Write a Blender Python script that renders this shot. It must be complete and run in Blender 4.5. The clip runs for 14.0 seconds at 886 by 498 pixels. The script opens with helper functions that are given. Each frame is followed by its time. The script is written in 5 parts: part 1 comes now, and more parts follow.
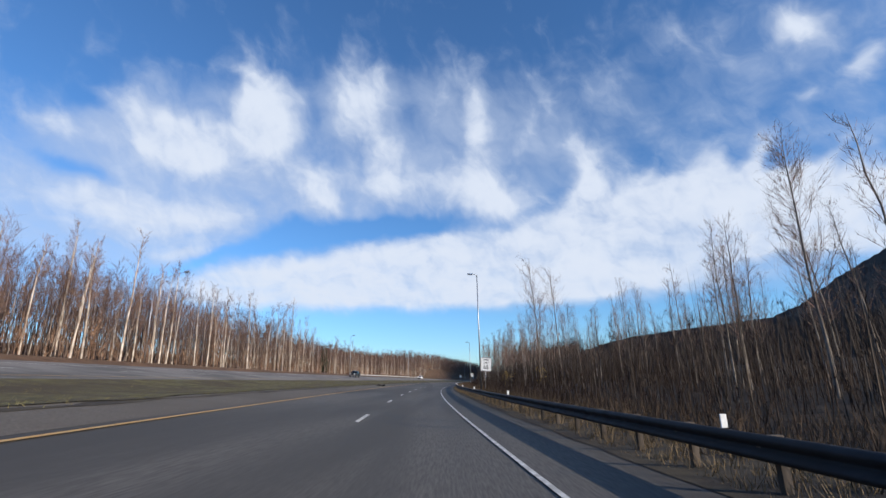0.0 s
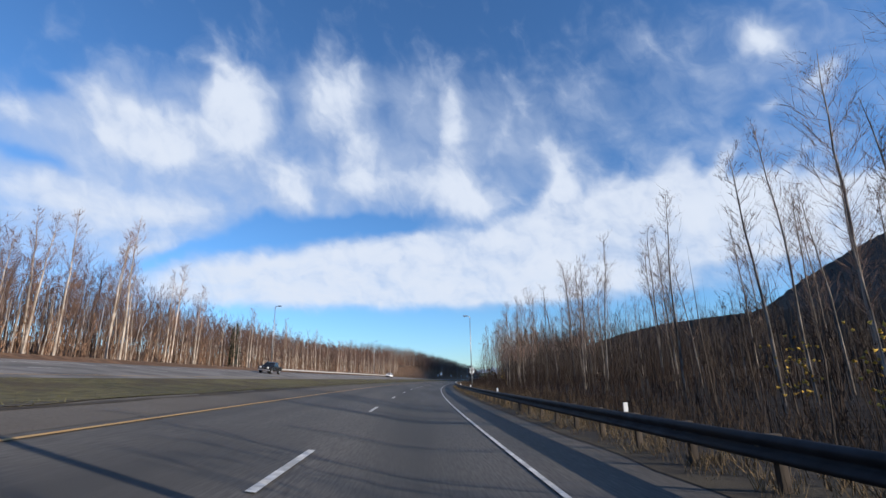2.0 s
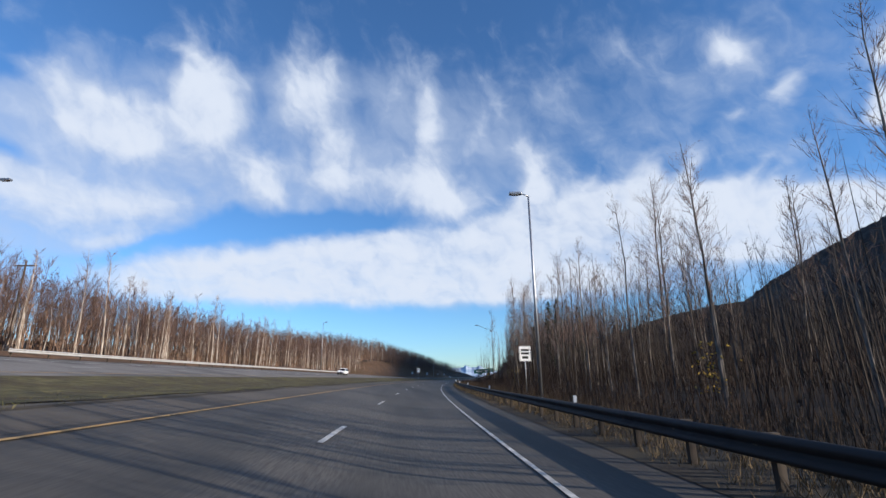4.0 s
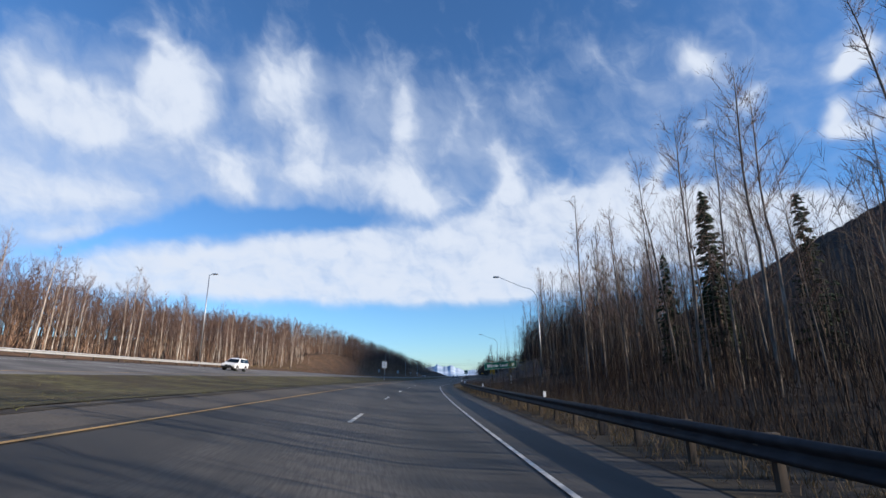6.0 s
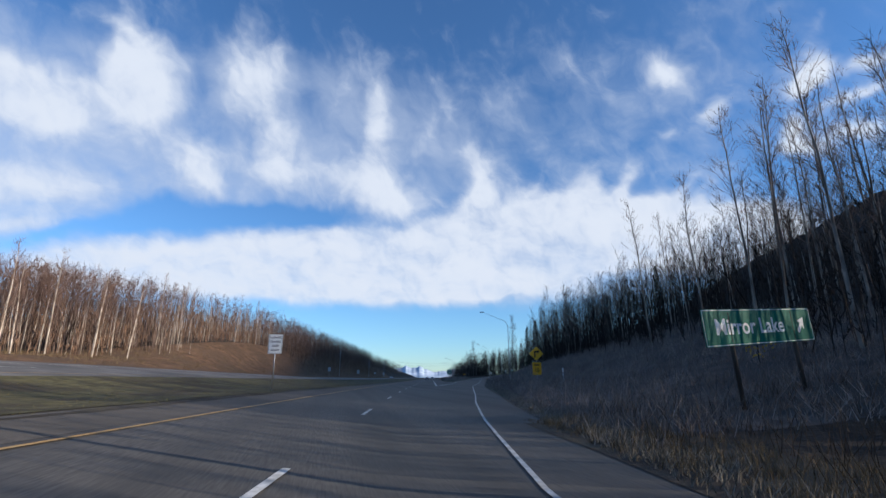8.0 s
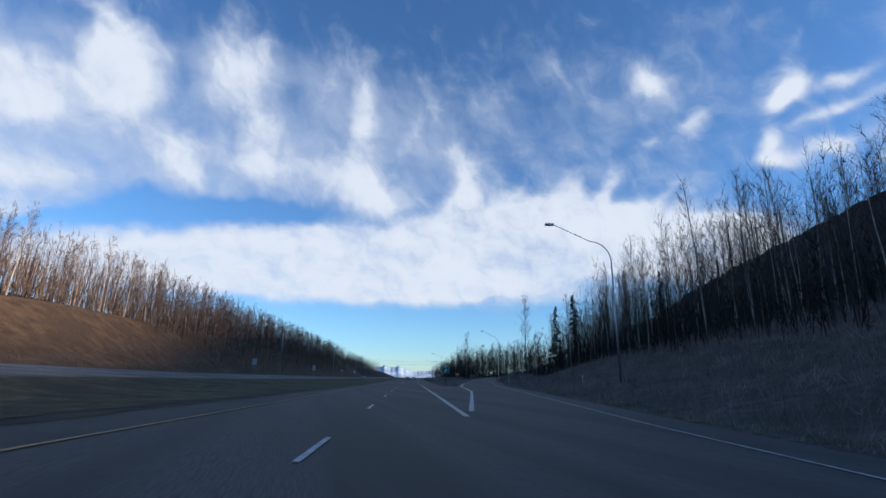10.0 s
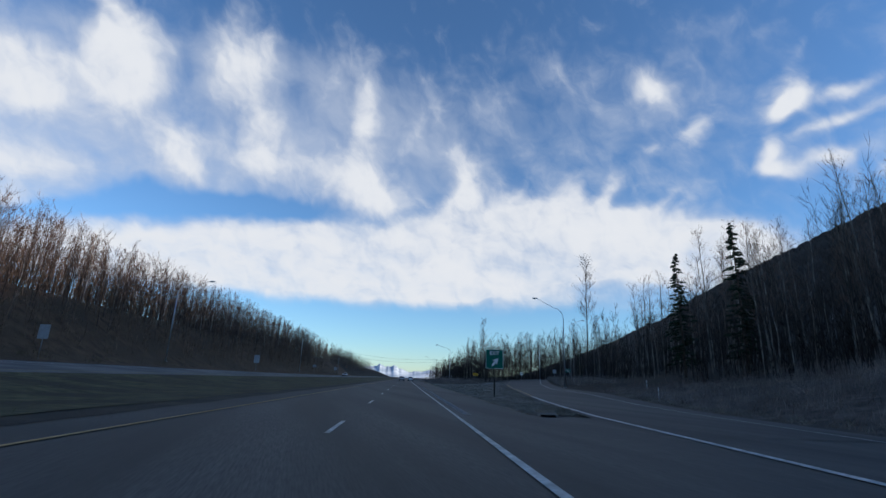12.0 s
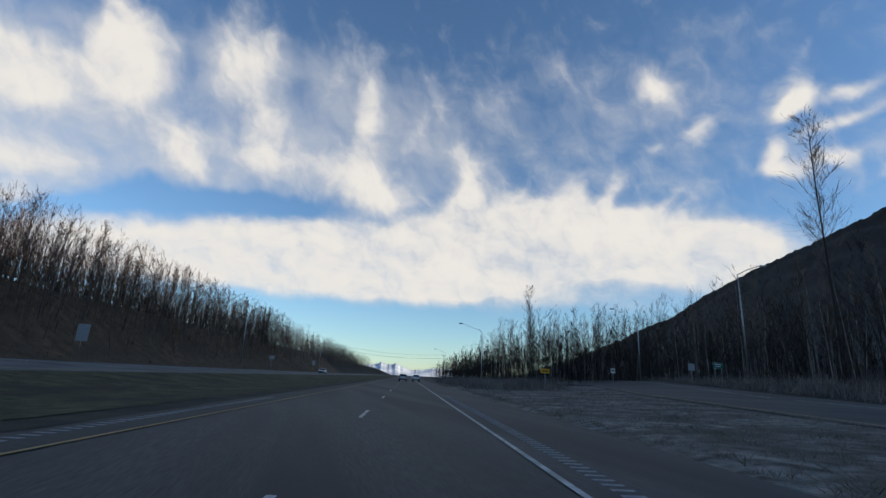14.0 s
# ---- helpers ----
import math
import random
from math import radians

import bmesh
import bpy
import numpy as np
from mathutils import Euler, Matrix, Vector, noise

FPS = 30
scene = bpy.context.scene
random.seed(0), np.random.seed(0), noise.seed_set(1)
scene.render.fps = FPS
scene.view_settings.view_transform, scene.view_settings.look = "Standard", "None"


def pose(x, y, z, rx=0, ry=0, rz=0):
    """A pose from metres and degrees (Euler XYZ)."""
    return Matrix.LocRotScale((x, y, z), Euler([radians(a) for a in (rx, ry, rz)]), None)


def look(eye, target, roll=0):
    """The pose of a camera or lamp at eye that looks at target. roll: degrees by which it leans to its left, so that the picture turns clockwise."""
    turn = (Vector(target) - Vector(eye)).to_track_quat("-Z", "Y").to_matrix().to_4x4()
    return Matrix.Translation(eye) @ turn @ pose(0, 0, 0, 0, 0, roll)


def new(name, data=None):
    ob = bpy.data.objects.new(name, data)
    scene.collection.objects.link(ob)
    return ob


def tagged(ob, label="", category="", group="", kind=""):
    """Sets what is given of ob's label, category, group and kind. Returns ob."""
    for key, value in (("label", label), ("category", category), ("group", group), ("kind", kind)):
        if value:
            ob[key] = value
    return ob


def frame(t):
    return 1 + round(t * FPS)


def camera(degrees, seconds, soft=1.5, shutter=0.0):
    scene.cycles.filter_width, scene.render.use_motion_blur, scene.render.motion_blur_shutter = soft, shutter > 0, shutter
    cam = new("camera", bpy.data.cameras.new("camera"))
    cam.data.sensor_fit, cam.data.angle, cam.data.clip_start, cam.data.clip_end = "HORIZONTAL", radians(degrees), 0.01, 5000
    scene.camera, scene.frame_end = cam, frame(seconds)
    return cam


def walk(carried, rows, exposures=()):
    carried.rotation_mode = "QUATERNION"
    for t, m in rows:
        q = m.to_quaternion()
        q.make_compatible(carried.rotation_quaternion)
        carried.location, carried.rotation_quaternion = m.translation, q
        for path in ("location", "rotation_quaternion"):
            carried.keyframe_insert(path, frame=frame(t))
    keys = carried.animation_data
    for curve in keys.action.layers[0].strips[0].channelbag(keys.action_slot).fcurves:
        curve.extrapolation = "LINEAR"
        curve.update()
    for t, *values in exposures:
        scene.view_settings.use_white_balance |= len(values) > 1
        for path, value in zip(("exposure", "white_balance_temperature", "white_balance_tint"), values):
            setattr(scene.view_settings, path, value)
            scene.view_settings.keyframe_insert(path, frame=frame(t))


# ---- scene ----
cam = camera(86.0, 14.0)

# seconds, eye x, eye y, heading (clockwise), tilt, lean
DRIVE = [
    (0.0, 0.00, 0.00, -0.00, 15.48, -1.14),
    (0.5, -0.95, 15.68, 0.83, 15.48, -1.08),
    (1.0, -1.67, 31.38, 1.65, 15.44, -1.06),
    (1.5, -2.17, 47.09, 2.48, 15.36, -1.09),
    (2.0, -2.43, 62.80, 3.34, 15.32, -1.06),
    (2.5, -2.46, 78.51, 4.17, 15.30, -0.95),
    (3.0, -2.27, 94.22, 4.98, 15.24, -0.87),
    (3.5, -1.86, 109.93, 5.79, 15.18, -0.87),
    (4.0, -1.22, 125.63, 6.60, 15.11, -0.90),
    (4.5, -0.36, 141.32, 7.41, 15.05, -0.95),
    (5.0, 0.72, 156.99, 8.23, 14.98, -1.01),
    (5.5, 2.02, 172.65, 9.08, 14.95, -0.93),
    (6.0, 3.57, 188.29, 9.96, 14.98, -0.62),
    (6.5, 5.36, 203.90, 10.83, 15.01, -0.28),
    (7.0, 7.37, 219.48, 11.70, 15.03, -0.07),
    (7.5, 9.64, 235.03, 12.64, 15.09, -0.07),
    (8.0, 12.16, 250.54, 13.56, 15.12, -0.21),
    (8.5, 14.92, 266.01, 14.31, 15.09, -0.21),
    (9.0, 17.85, 281.44, 14.89, 15.09, 0.08),
    (9.5, 20.92, 296.85, 15.36, 15.14, 0.46),
    (10.0, 24.12, 312.24, 15.73, 15.18, 0.85),
    (10.5, 27.39, 327.61, 15.97, 15.23, 1.25),
    (11.0, 30.71, 342.97, 16.10, 15.26, 1.66),
    (11.5, 34.04, 358.32, 16.05, 15.28, 2.05),
    (12.0, 37.34, 373.69, 15.89, 15.27, 2.30),
    (12.5, 40.58, 389.06, 15.74, 15.19, 2.34),
    (13.0, 43.79, 404.44, 15.62, 15.09, 2.38),
    (13.5, 46.98, 419.83, 15.57, 15.06, 2.54),
    (14.0, 50.17, 435.21, 15.61, 15.09, 2.75),
]
EYE_Z = 1.4
PATH = []
for t, ex, ey, yaw, tilt, lean in DRIVE:
    ya, ti = radians(yaw), radians(tilt)
    ahead = (ex + math.sin(ya) * math.cos(ti), ey + math.cos(ya) * math.cos(ti), EYE_Z + math.sin(ti))
    PATH.append((t, look((ex, ey, EYE_Z), ahead, lean)))
walk(cam, PATH, exposures=[(0.0, 0.45, 5720, 10), (11.0, 0.47, 5820, 10), (12.5, 0.47, 6550, 10), (14.0, 0.47, 7080, 10)])

# ---- world, sun ----
SUN_ELEVATION, SUN_AZIMUTH = 20.0, 118.0      # degrees; azimuth clockwise from +y
world = bpy.data.worlds.new("sky")
scene.world = world
world.use_nodes = True
wt = world.node_tree
wt.nodes.clear()


def wnode(kind, **props):
    n = wt.nodes.new(kind)
    for k, v in props.items():
        setattr(n, k, v)
    return n


def wmath(op, a, b=None, c=None, clamp=False):
    n = wt.nodes.new("ShaderNodeMath")
    n.operation, n.use_clamp = op, clamp
    for i, v in enumerate((a, b, c)):
        if v is None:
            continue
        if isinstance(v, (int, float)):
            n.inputs[i].default_value = v
        else:
            wt.links.new(v, n.inputs[i])
    return n.outputs[0]


def wstep(v, lo, hi):
    n = wt.nodes.new("ShaderNodeMapRange")
    n.interpolation_type = "SMOOTHSTEP"
    wt.links.new(v, n.inputs[0])
    n.inputs[1].default_value, n.inputs[2].default_value = lo, hi
    return n.outputs[0]


sky = wnode("ShaderNodeTexSky", sky_type="NISHITA", sun_disc=False, sun_elevation=radians(SUN_ELEVATION),
            sun_rotation=radians(SUN_AZIMUTH), altitude=100.0, air_density=1.0, dust_density=0.15, ozone_density=4.0)
coords = wnode("ShaderNodeTexCoord").outputs["Generated"]
sep = wnode("ShaderNodeSeparateXYZ")
wt.links.new(coords, sep.inputs[0])
az = wmath("MULTIPLY", wmath("ARCTAN2", sep.outputs[0], sep.outputs[1]), 57.29578)
el = wmath("MULTIPLY", wmath("ARCSINE", sep.outputs[2]), 57.29578)
comb = wnode("ShaderNodeCombineXYZ")
wt.links.new(az, comb.inputs[0])
wt.links.new(el, comb.inputs[1])


def wnoise(vec, scale, detail=5.0, rough=0.55, distort=0.0):
    n = wnode("ShaderNodeTexNoise")
    n.inputs["Scale"].default_value, n.inputs["Detail"].default_value = scale, detail
    n.inputs["Roughness"].default_value, n.inputs["Distortion"].default_value = rough, distort
    wt.links.new(vec, n.inputs["Vector"])
    return n


# wind-drawn coordinates: the puffs are combed upward and to the side
warp = wnoise(comb.outputs[0], 0.16, 3.0, 0.55)
ws = wnode("ShaderNodeSeparateColor")
wt.links.new(warp.outputs["Color"], ws.inputs[0])
waz = wmath("ADD", az, wmath("MULTIPLY", wmath("SUBTRACT", ws.outputs[0], 0.5), 4.2))
wel = wmath("ADD", el, wmath("MULTIPLY", wmath("SUBTRACT", ws.outputs[1], 0.5), 3.4))


def puff(a0, e0, ra, re, turn, amount):
    """A soft cloud lump round azimuth a0, elevation e0."""
    c, s = math.cos(radians(turn)), math.sin(radians(turn))
    da, de = wmath("SUBTRACT", waz, a0), wmath("SUBTRACT", wel, e0)
    ra, re = ra * 1.3, re * 1.3
    u = wmath("ADD", wmath("MULTIPLY", da, c / ra), wmath("MULTIPLY", de, s / ra))
    v = wmath("ADD", wmath("MULTIPLY", da, -s / re), wmath("MULTIPLY", de, c / re))
    r2 = wmath("ADD", wmath("MULTIPLY", u, u), wmath("MULTIPLY", v, v))
    return wmath("MULTIPLY", wmath("EXPONENT", wmath("MULTIPLY", r2, -1.0)), amount)


# azimuth, elevation, half width, half height, turn, amount
VEIL = [(-40.0, 15.9, 8.2, 4.9, 11, 1.1), (-29.4, 21.4, 8.8, 5.4, 9, 1.1), (-16.3, 24.7, 10.6, 4.7, 4, 0.9), (-3.5, 26.8, 9.7, 5.7, 0, 0.9), (7.6, 24.7, 6.5, 4.9, -4, 0.7),
        (15.0, 26.7, 6.3, 5.0, -7, 0.4), (-36.2, 25.2, 2.9, 2.5, -18, 0.4), (-8.9, 32.9, 8.4, 2.7, 2, 0.4), (-43.1, 23.8, 2.4, 1.7, -6, 0.4), (18.0, 21.5, 3.4, 2.6, -7, 0.4),
        (-31.7, 15.5, 5.8, 2.0, 8, 0.6), (-26.6, 27.4, 7.0, 3.9, 21, 0.8), (-28.0, 20.5, 6.3, 3.9, 19, 0.8), (-11.3, 31.0, 10.2, 3.1, 12, 0.35),
        (30.0, 32.5, 15.0, 4.5, -3, 0.30), (48.0, 27.0, 14.0, 8.0, -8, 0.34), (25.0, 24.5, 12.0, 5.0, -5, 0.22)]
BANK = [(-24.8, 10.3, 5.2, 2.2, 4, 0.75), (-16.6, 11.1, 7.8, 2.7, 2, 0.95), (-6.8, 12.4, 8.3, 3.4, 0, 1.0), (2.9, 13.4, 7.6, 4.0, -2, 1.0), (12.0, 14.4, 7.3, 4.2, -4, 1.0),
        (20.0, 15.1, 6.2, 4.3, -6, 1.0), (27.0, 15.9, 5.1, 4.1, -9, 1.0), (33.3, 16.1, 4.6, 3.4, -11, 0.9), (39.2, 14.9, 4.4, 2.9, -12, 0.8), (44.8, 13.7, 4.1, 3.1, -14, 0.9),
        (-4.7, 9.7, 16.4, 1.1, -1, 0.6), (14.4, 10.6, 12.4, 1.2, -4, 0.6), (44.1, 14.6, 5.8, 2.7, -6, 0.6), (34.6, 15.2, 7.3, 2.6, -3, 0.5), (51.3, 11.8, 4.1, 2.8, -15, 0.9),
        (49.0, 15.3, 2.5, 1.4, -7, 0.5)]
RIBS = [(-42.4, 24.2, 2.6, 1.2, -16, 0.8), (-37.3, 27.2, 2.4, 0.9, -16, 0.7), (-34.1, 26.0, 2.6, 2.0, -7, 0.8), (-31.2, 24.6, 3.5, 1.9, 12, 0.85), (-27.5, 26.0, 2.3, 2.0, 11, 0.7),
        (-24.4, 31.9, 1.2, 2.5, 22, 0.75), (-22.2, 28.2, 3.1, 3.1, 9, 0.95), (-12.2, 32.0, 2.1, 2.9, 5, 0.85), (-8.5, 34.0, 1.8, 2.3, -12, 0.8), (-8.0, 26.8, 2.2, 2.9, 16, 0.9),
        (-16.2, 22.6, 2.0, 2.1, 24, 0.9), (-13.8, 20.9, 1.7, 0.9, -35, 0.6), (-4.2, 23.2, 4.8, 1.6, 1, 0.8), (4.7, 31.3, 1.5, 2.6, 2, 0.85), (4.7, 27.8, 2.0, 2.6, -2, 0.4),
        (5.1, 22.7, 3.1, 2.9, 7, 0.9)]
WISPS = [(7.7, 20.6, 2.2, 1.3, -3, 0.6), (11.6, 28.7, 1.1, 3.7, -17, 0.42), (14.6, 30.6, 0.9, 2.7, -23, 0.3), (17.2, 27.0, 1.4, 1.5, 20, 0.75), (18.5, 23.8, 1.5, 2.0, -15, 0.9),
         (17.3, 21.0, 1.8, 0.9, 13, 0.7), (21.4, 27.2, 1.1, 3.7, -27, 0.25), (-0.7, 32.0, 0.9, 3.1, -15, 0.38), (-40.4, 17.9, 5.3, 1.7, 7, 0.7), (-34.4, 16.7, 5.5, 1.9, 10, 0.7),
         (-26.8, 18.0, 4.7, 1.8, 18, 0.7), (-29.0, 14.1, 3.2, 0.7, 7, 0.7), (-26.7, 33.6, 3.0, 0.6, -10, 0.25), (-14.9, 24.2, 2.8, 3.8, 5, 0.2), (-22.3, 30.2, 2.4, 3.7, 25, 0.6),
         (-29.6, 25.1, 3.0, 2.8, 23, 0.5)]
PUFFS = [(41.9, 32.2, 1.9, 1.2, -7, 0.85), (46.3, 27.1, 1.0, 1.6, -48, 1.0), (41.1, 25.2, 0.9, 0.7, 9, 0.6), (54.7, 27.9, 1.1, 2.1, -29, 0.85), (55.1, 27.3, 1.8, 0.8, 23, 0.6),
         (59.5, 27.2, 2.1, 0.6, 11, 0.8), (58.8, 24.7, 3.4, 0.6, 15, 0.85), (53.1, 22.8, 0.9, 1.4, -2, 0.85), (54.2, 21.1, 1.8, 0.6, -7, 0.7), (57.7, 21.9, 2.5, 0.6, -1, 0.65),
         (35.5, 34.5, 1.1, 1.5, -24, 0.3), (57.4, 32.5, 0.5, 2.6, -47, 0.22)]
MARES = [(40.4, 22.5, 2.4, 1.5, -7, 0.3), (35.7, 21.1, 0.9, 2.8, -32, 0.65), (31.4, 21.6, 1.2, 2.1, -13, 0.55), (42.3, 20.0, 0.4, 1.7, -37, 0.3), (49.0, 19.6, 2.1, 0.6, -20, 0.25),
         (27.6, 34.4, 13.4, 1.0, -4, 0.14), (51.9, 30.0, 3.0, 1.6, -6, 0.2), (60.9, 19.6, 2.2, 0.6, 4, 0.4), (64.8, 24.3, 2.0, 1.9, 5, 0.7), (40.1, 30.9, 3.8, 1.3, -1, 0.2),
         (26.0, 19.1, 4.1, 1.7, 18, 0.4), (37.3, 18.3, 3.7, 1.1, 5, 0.5)]
# gaps of clear blue between and inside the lumps
CLEAR = [(-18.3, 16.6, 7.2, 0.9, 8, 0.55), (-9.1, 17.9, 7.7, 1.0, 3, 0.65), (0.1, 18.7, 5.7, 0.8, 1, 0.55), (-25.7, 13.9, 4.0, 0.7, 19, 0.65), (9.4, 18.9, 3.5, 0.7, 11, 0.3),
         (-40.5, 20.6, 2.6, 0.5, -7, 0.6), (-39.4, 26.9, 1.8, 0.7, 7, 0.3), (-28.9, 29.7, 2.4, 1.7, 13, 0.35), (-16.7, 30.2, 1.4, 3.0, 7, 0.45), (-3.6, 30.7, 2.3, 3.1, 1, 0.3),
         (1.7, 28.2, 1.9, 2.6, -1, 0.3), (-13.6, 26.2, 2.1, 1.6, 5, 0.35), (9.4, 25.3, 1.8, 2.6, -4, 0.35), (14.1, 24.2, 1.8, 3.2, -6, 0.35)]


def gathered(rows, most):
    total = None
    for row in rows:
        p = puff(*row)
        total = p if total is None else wmath("ADD", total, p)
    return wmath("MINIMUM", total, most)


clear = gathered(CLEAR, 1.0)
veil = wmath("SUBTRACT", gathered(VEIL, 1.0), clear)
lumps = wmath("SUBTRACT", wmath("ADD", gathered(BANK + RIBS + WISPS + MARES, 1.1), wmath("MULTIPLY", gathered(PUFFS, 1.0), 1.12)), wmath("MULTIPLY", clear, 0.75))
st = wnode("ShaderNodeCombineXYZ")
wt.links.new(wmath("ADD", waz, wmath("MULTIPLY", wel, 0.35)), st.inputs[0])
wt.links.new(wmath("MULTIPLY", wel, 0.95), st.inputs[1])
fine = wmath("SUBTRACT", wnoise(st.outputs[0], 0.22, 6.0, 0.52, 0.4).outputs[0], 0.5)
ribs = wmath("SUBTRACT", wnoise(st.outputs[0], 0.5, 6.0, 0.55, 0.3).outputs[0], 0.5)
broad = wnoise(comb.outputs[0], 0.06, 4.0, 0.5).outputs[0]
# cloud goes on thinly outside the stretch of sky ahead, over a clear strip at the horizon
beyond = wmath("MULTIPLY", wstep(wmath("ABSOLUTE", wmath("SUBTRACT", az, 10.0)), 60.0, 90.0), wmath("MULTIPLY", broad, 0.35))
layer = wnode("ShaderNodeCombineXYZ")
wt.links.new(wmath("MULTIPLY", waz, 0.45), layer.inputs[0])
wt.links.new(wmath("MULTIPLY", wel, 1.3), layer.inputs[1])
sheets = wmath("SUBTRACT", wnoise(layer.outputs[0], 0.2, 6.0, 0.55, 0.3).outputs[0], 0.5)
high = wstep(el, 14.0, 22.0)            # puffs above, level sheets in the low bank
rough_ = wmath("ADD", wmath("MULTIPLY", fine, wmath("ADD", wmath("MULTIPLY", high, 0.6), 0.4)), wmath("MULTIPLY", ribs, 0.35))
rough_ = wmath("ADD", rough_, wmath("MULTIPLY", sheets, wmath("SUBTRACT", 0.95, wmath("MULTIPLY", high, 0.6))))
thin = wmath("MULTIPLY", wstep(wmath("ADD", wmath("ADD", veil, beyond), wmath("MULTIPLY", rough_, 1.0)), 0.05, 1.15), 0.6)
dense = wmath("ADD", wmath("MULTIPLY", lumps, 0.82), rough_)
heavy = wstep(dense, 0.0, 1.1)
mask = wmath("SUBTRACT", wmath("ADD", thin, heavy), wmath("MULTIPLY", thin, heavy))
mask = wmath("MULTIPLY", mask, wstep(wmath("ADD", el, wmath("MULTIPLY", fine, 2.5)), 7.2, 9.2))
shade = wstep(wmath("ADD", dense, wmath("MULTIPLY", ribs, 0.8)), 0.15, 1.0)
white = wnode("ShaderNodeMix", data_type="RGBA")
wt.links.new(shade, white.inputs[0])
white.inputs[6].default_value = (3.9, 4.25, 4.9, 1)
white.inputs[7].default_value = (5.5, 5.55, 5.65, 1)
mix = wnode("ShaderNodeMix", data_type="RGBA")
wt.links.new(mask, mix.inputs[0])
tint = wnode("ShaderNodeMix", data_type="RGBA", blend_type="MULTIPLY")
tint.inputs[0].default_value = 1.0
tint.inputs[7].default_value = (0.86, 1.02, 1.11, 1)
wt.links.new(sky.outputs[0], tint.inputs[6])
wt.links.new(tint.outputs[2], mix.inputs[6])
wt.links.new(white.outputs[2], mix.inputs[7])
bg = wnode("ShaderNodeBackground")
bg.inputs[1].default_value = 0.105
wt.links.new(mix.outputs[2], bg.inputs[0])
wt.links.new(bg.outputs[0], wnode("ShaderNodeOutputWorld").inputs[0])

sun_data = bpy.data.lights.new("sun", "SUN")
sun_data.energy, sun_data.angle, sun_data.color = 5.0, radians(0.4), (1.0, 0.82, 0.61)
sun = new("sun", sun_data)
sa, se = radians(SUN_AZIMUTH), radians(SUN_ELEVATION)
sun.matrix_world = look((0, 0, 50), (-math.sin(sa) * math.cos(se), -math.cos(sa) * math.cos(se), 50 - math.sin(se)))


# ---- materials ----
def material(name, dark, light, scale=4.0, rough=0.85, bump=0.3, metal=0.0, detail=6.0, per_object=0.0, stretch=(1, 1, 1),
             second=None, second_scale=0.3, island=0.0, bump_scale=None, distance=0.02, spec=0.3):
    """A noise-mixed surface: two tones at one scale, a third tone in broad patches."""
    m = bpy.data.materials.new(name)
    m.use_nodes = True
    t = m.node_tree
    b = t.nodes["Principled BSDF"]
    b.inputs["Roughness"].default_value, b.inputs["Metallic"].default_value = rough, metal
    b.inputs["Specular IOR Level"].default_value = spec
    tc = t.nodes.new("ShaderNodeTexCoord")
    mp = t.nodes.new("ShaderNodeMapping")
    mp.inputs["Scale"].default_value = stretch
    geo = t.nodes.new("ShaderNodeNewGeometry")
    t.links.new(tc.outputs["Object"], mp.inputs[0])
    n1 = t.nodes.new("ShaderNodeTexNoise")
    n1.inputs["Scale"].default_value, n1.inputs["Detail"].default_value = scale, detail
    t.links.new(mp.outputs[0], n1.inputs["Vector"])
    ramp = t.nodes.new("ShaderNodeMapRange")
    ramp.inputs[1].default_value, ramp.inputs[2].default_value = 0.32, 0.68
    t.links.new(n1.outputs[0], ramp.inputs[0])
    mixn = t.nodes.new("ShaderNodeMix")
    mixn.data_type = "RGBA"
    mixn.inputs[6].default_value, mixn.inputs[7].default_value = (*dark, 1), (*light, 1)
    t.links.new(ramp.outputs[0], mixn.inputs[0])
    col = mixn.outputs[2]
    if second:
        n2 = t.nodes.new("ShaderNodeTexNoise")
        n2.inputs["Scale"].default_value, n2.inputs["Detail"].default_value = second_scale, 4.0
        t.links.new(mp.outputs[0], n2.inputs["Vector"])
        r2 = t.nodes.new("ShaderNodeMapRange")
        r2.inputs[1].default_value, r2.inputs[2].default_value = 0.42, 0.62
        t.links.new(n2.outputs[0], r2.inputs[0])
        m2 = t.nodes.new("ShaderNodeMix")
        m2.data_type = "RGBA"
        m2.inputs[7].default_value = (*second, 1)
        t.links.new(r2.outputs[0], m2.inputs[0])
        t.links.new(col, m2.inputs[6])
        col = m2.outputs[2]
    for amount, source in ((per_object, "object"), (island, "island")):
        if amount:
            rnd = t.nodes.new("ShaderNodeObjectInfo").outputs["Random"] if source == "object" else geo.outputs["Random Per Island"]
            mr = t.nodes.new("ShaderNodeMapRange")
            mr.inputs[3].default_value, mr.inputs[4].default_value = 1 - amount, 1 + amount
            t.links.new(rnd, mr.inputs[0])
            hs = t.nodes.new("ShaderNodeHueSaturation")
            t.links.new(mr.outputs[0], hs.inputs["Value"])
            t.links.new(col, hs.inputs["Color"])
            col = hs.outputs[0]
    t.links.new(col, b.inputs["Base Color"])
    if bump:
        n3 = n1
        if bump_scale:
            n3 = t.nodes.new("ShaderNodeTexNoise")
            n3.inputs["Scale"].default_value, n3.inputs["Detail"].default_value = bump_scale, 6.0
            t.links.new(mp.outputs[0], n3.inputs["Vector"])
        bp = t.nodes.new("ShaderNodeBump")
        bp.inputs["Strength"].default_value, bp.inputs["Distance"].default_value = bump, distance
        t.links.new(n3.outputs[0], bp.inputs["Height"])
        t.links.new(bp.outputs[0], b.inputs["Normal"])
    return m


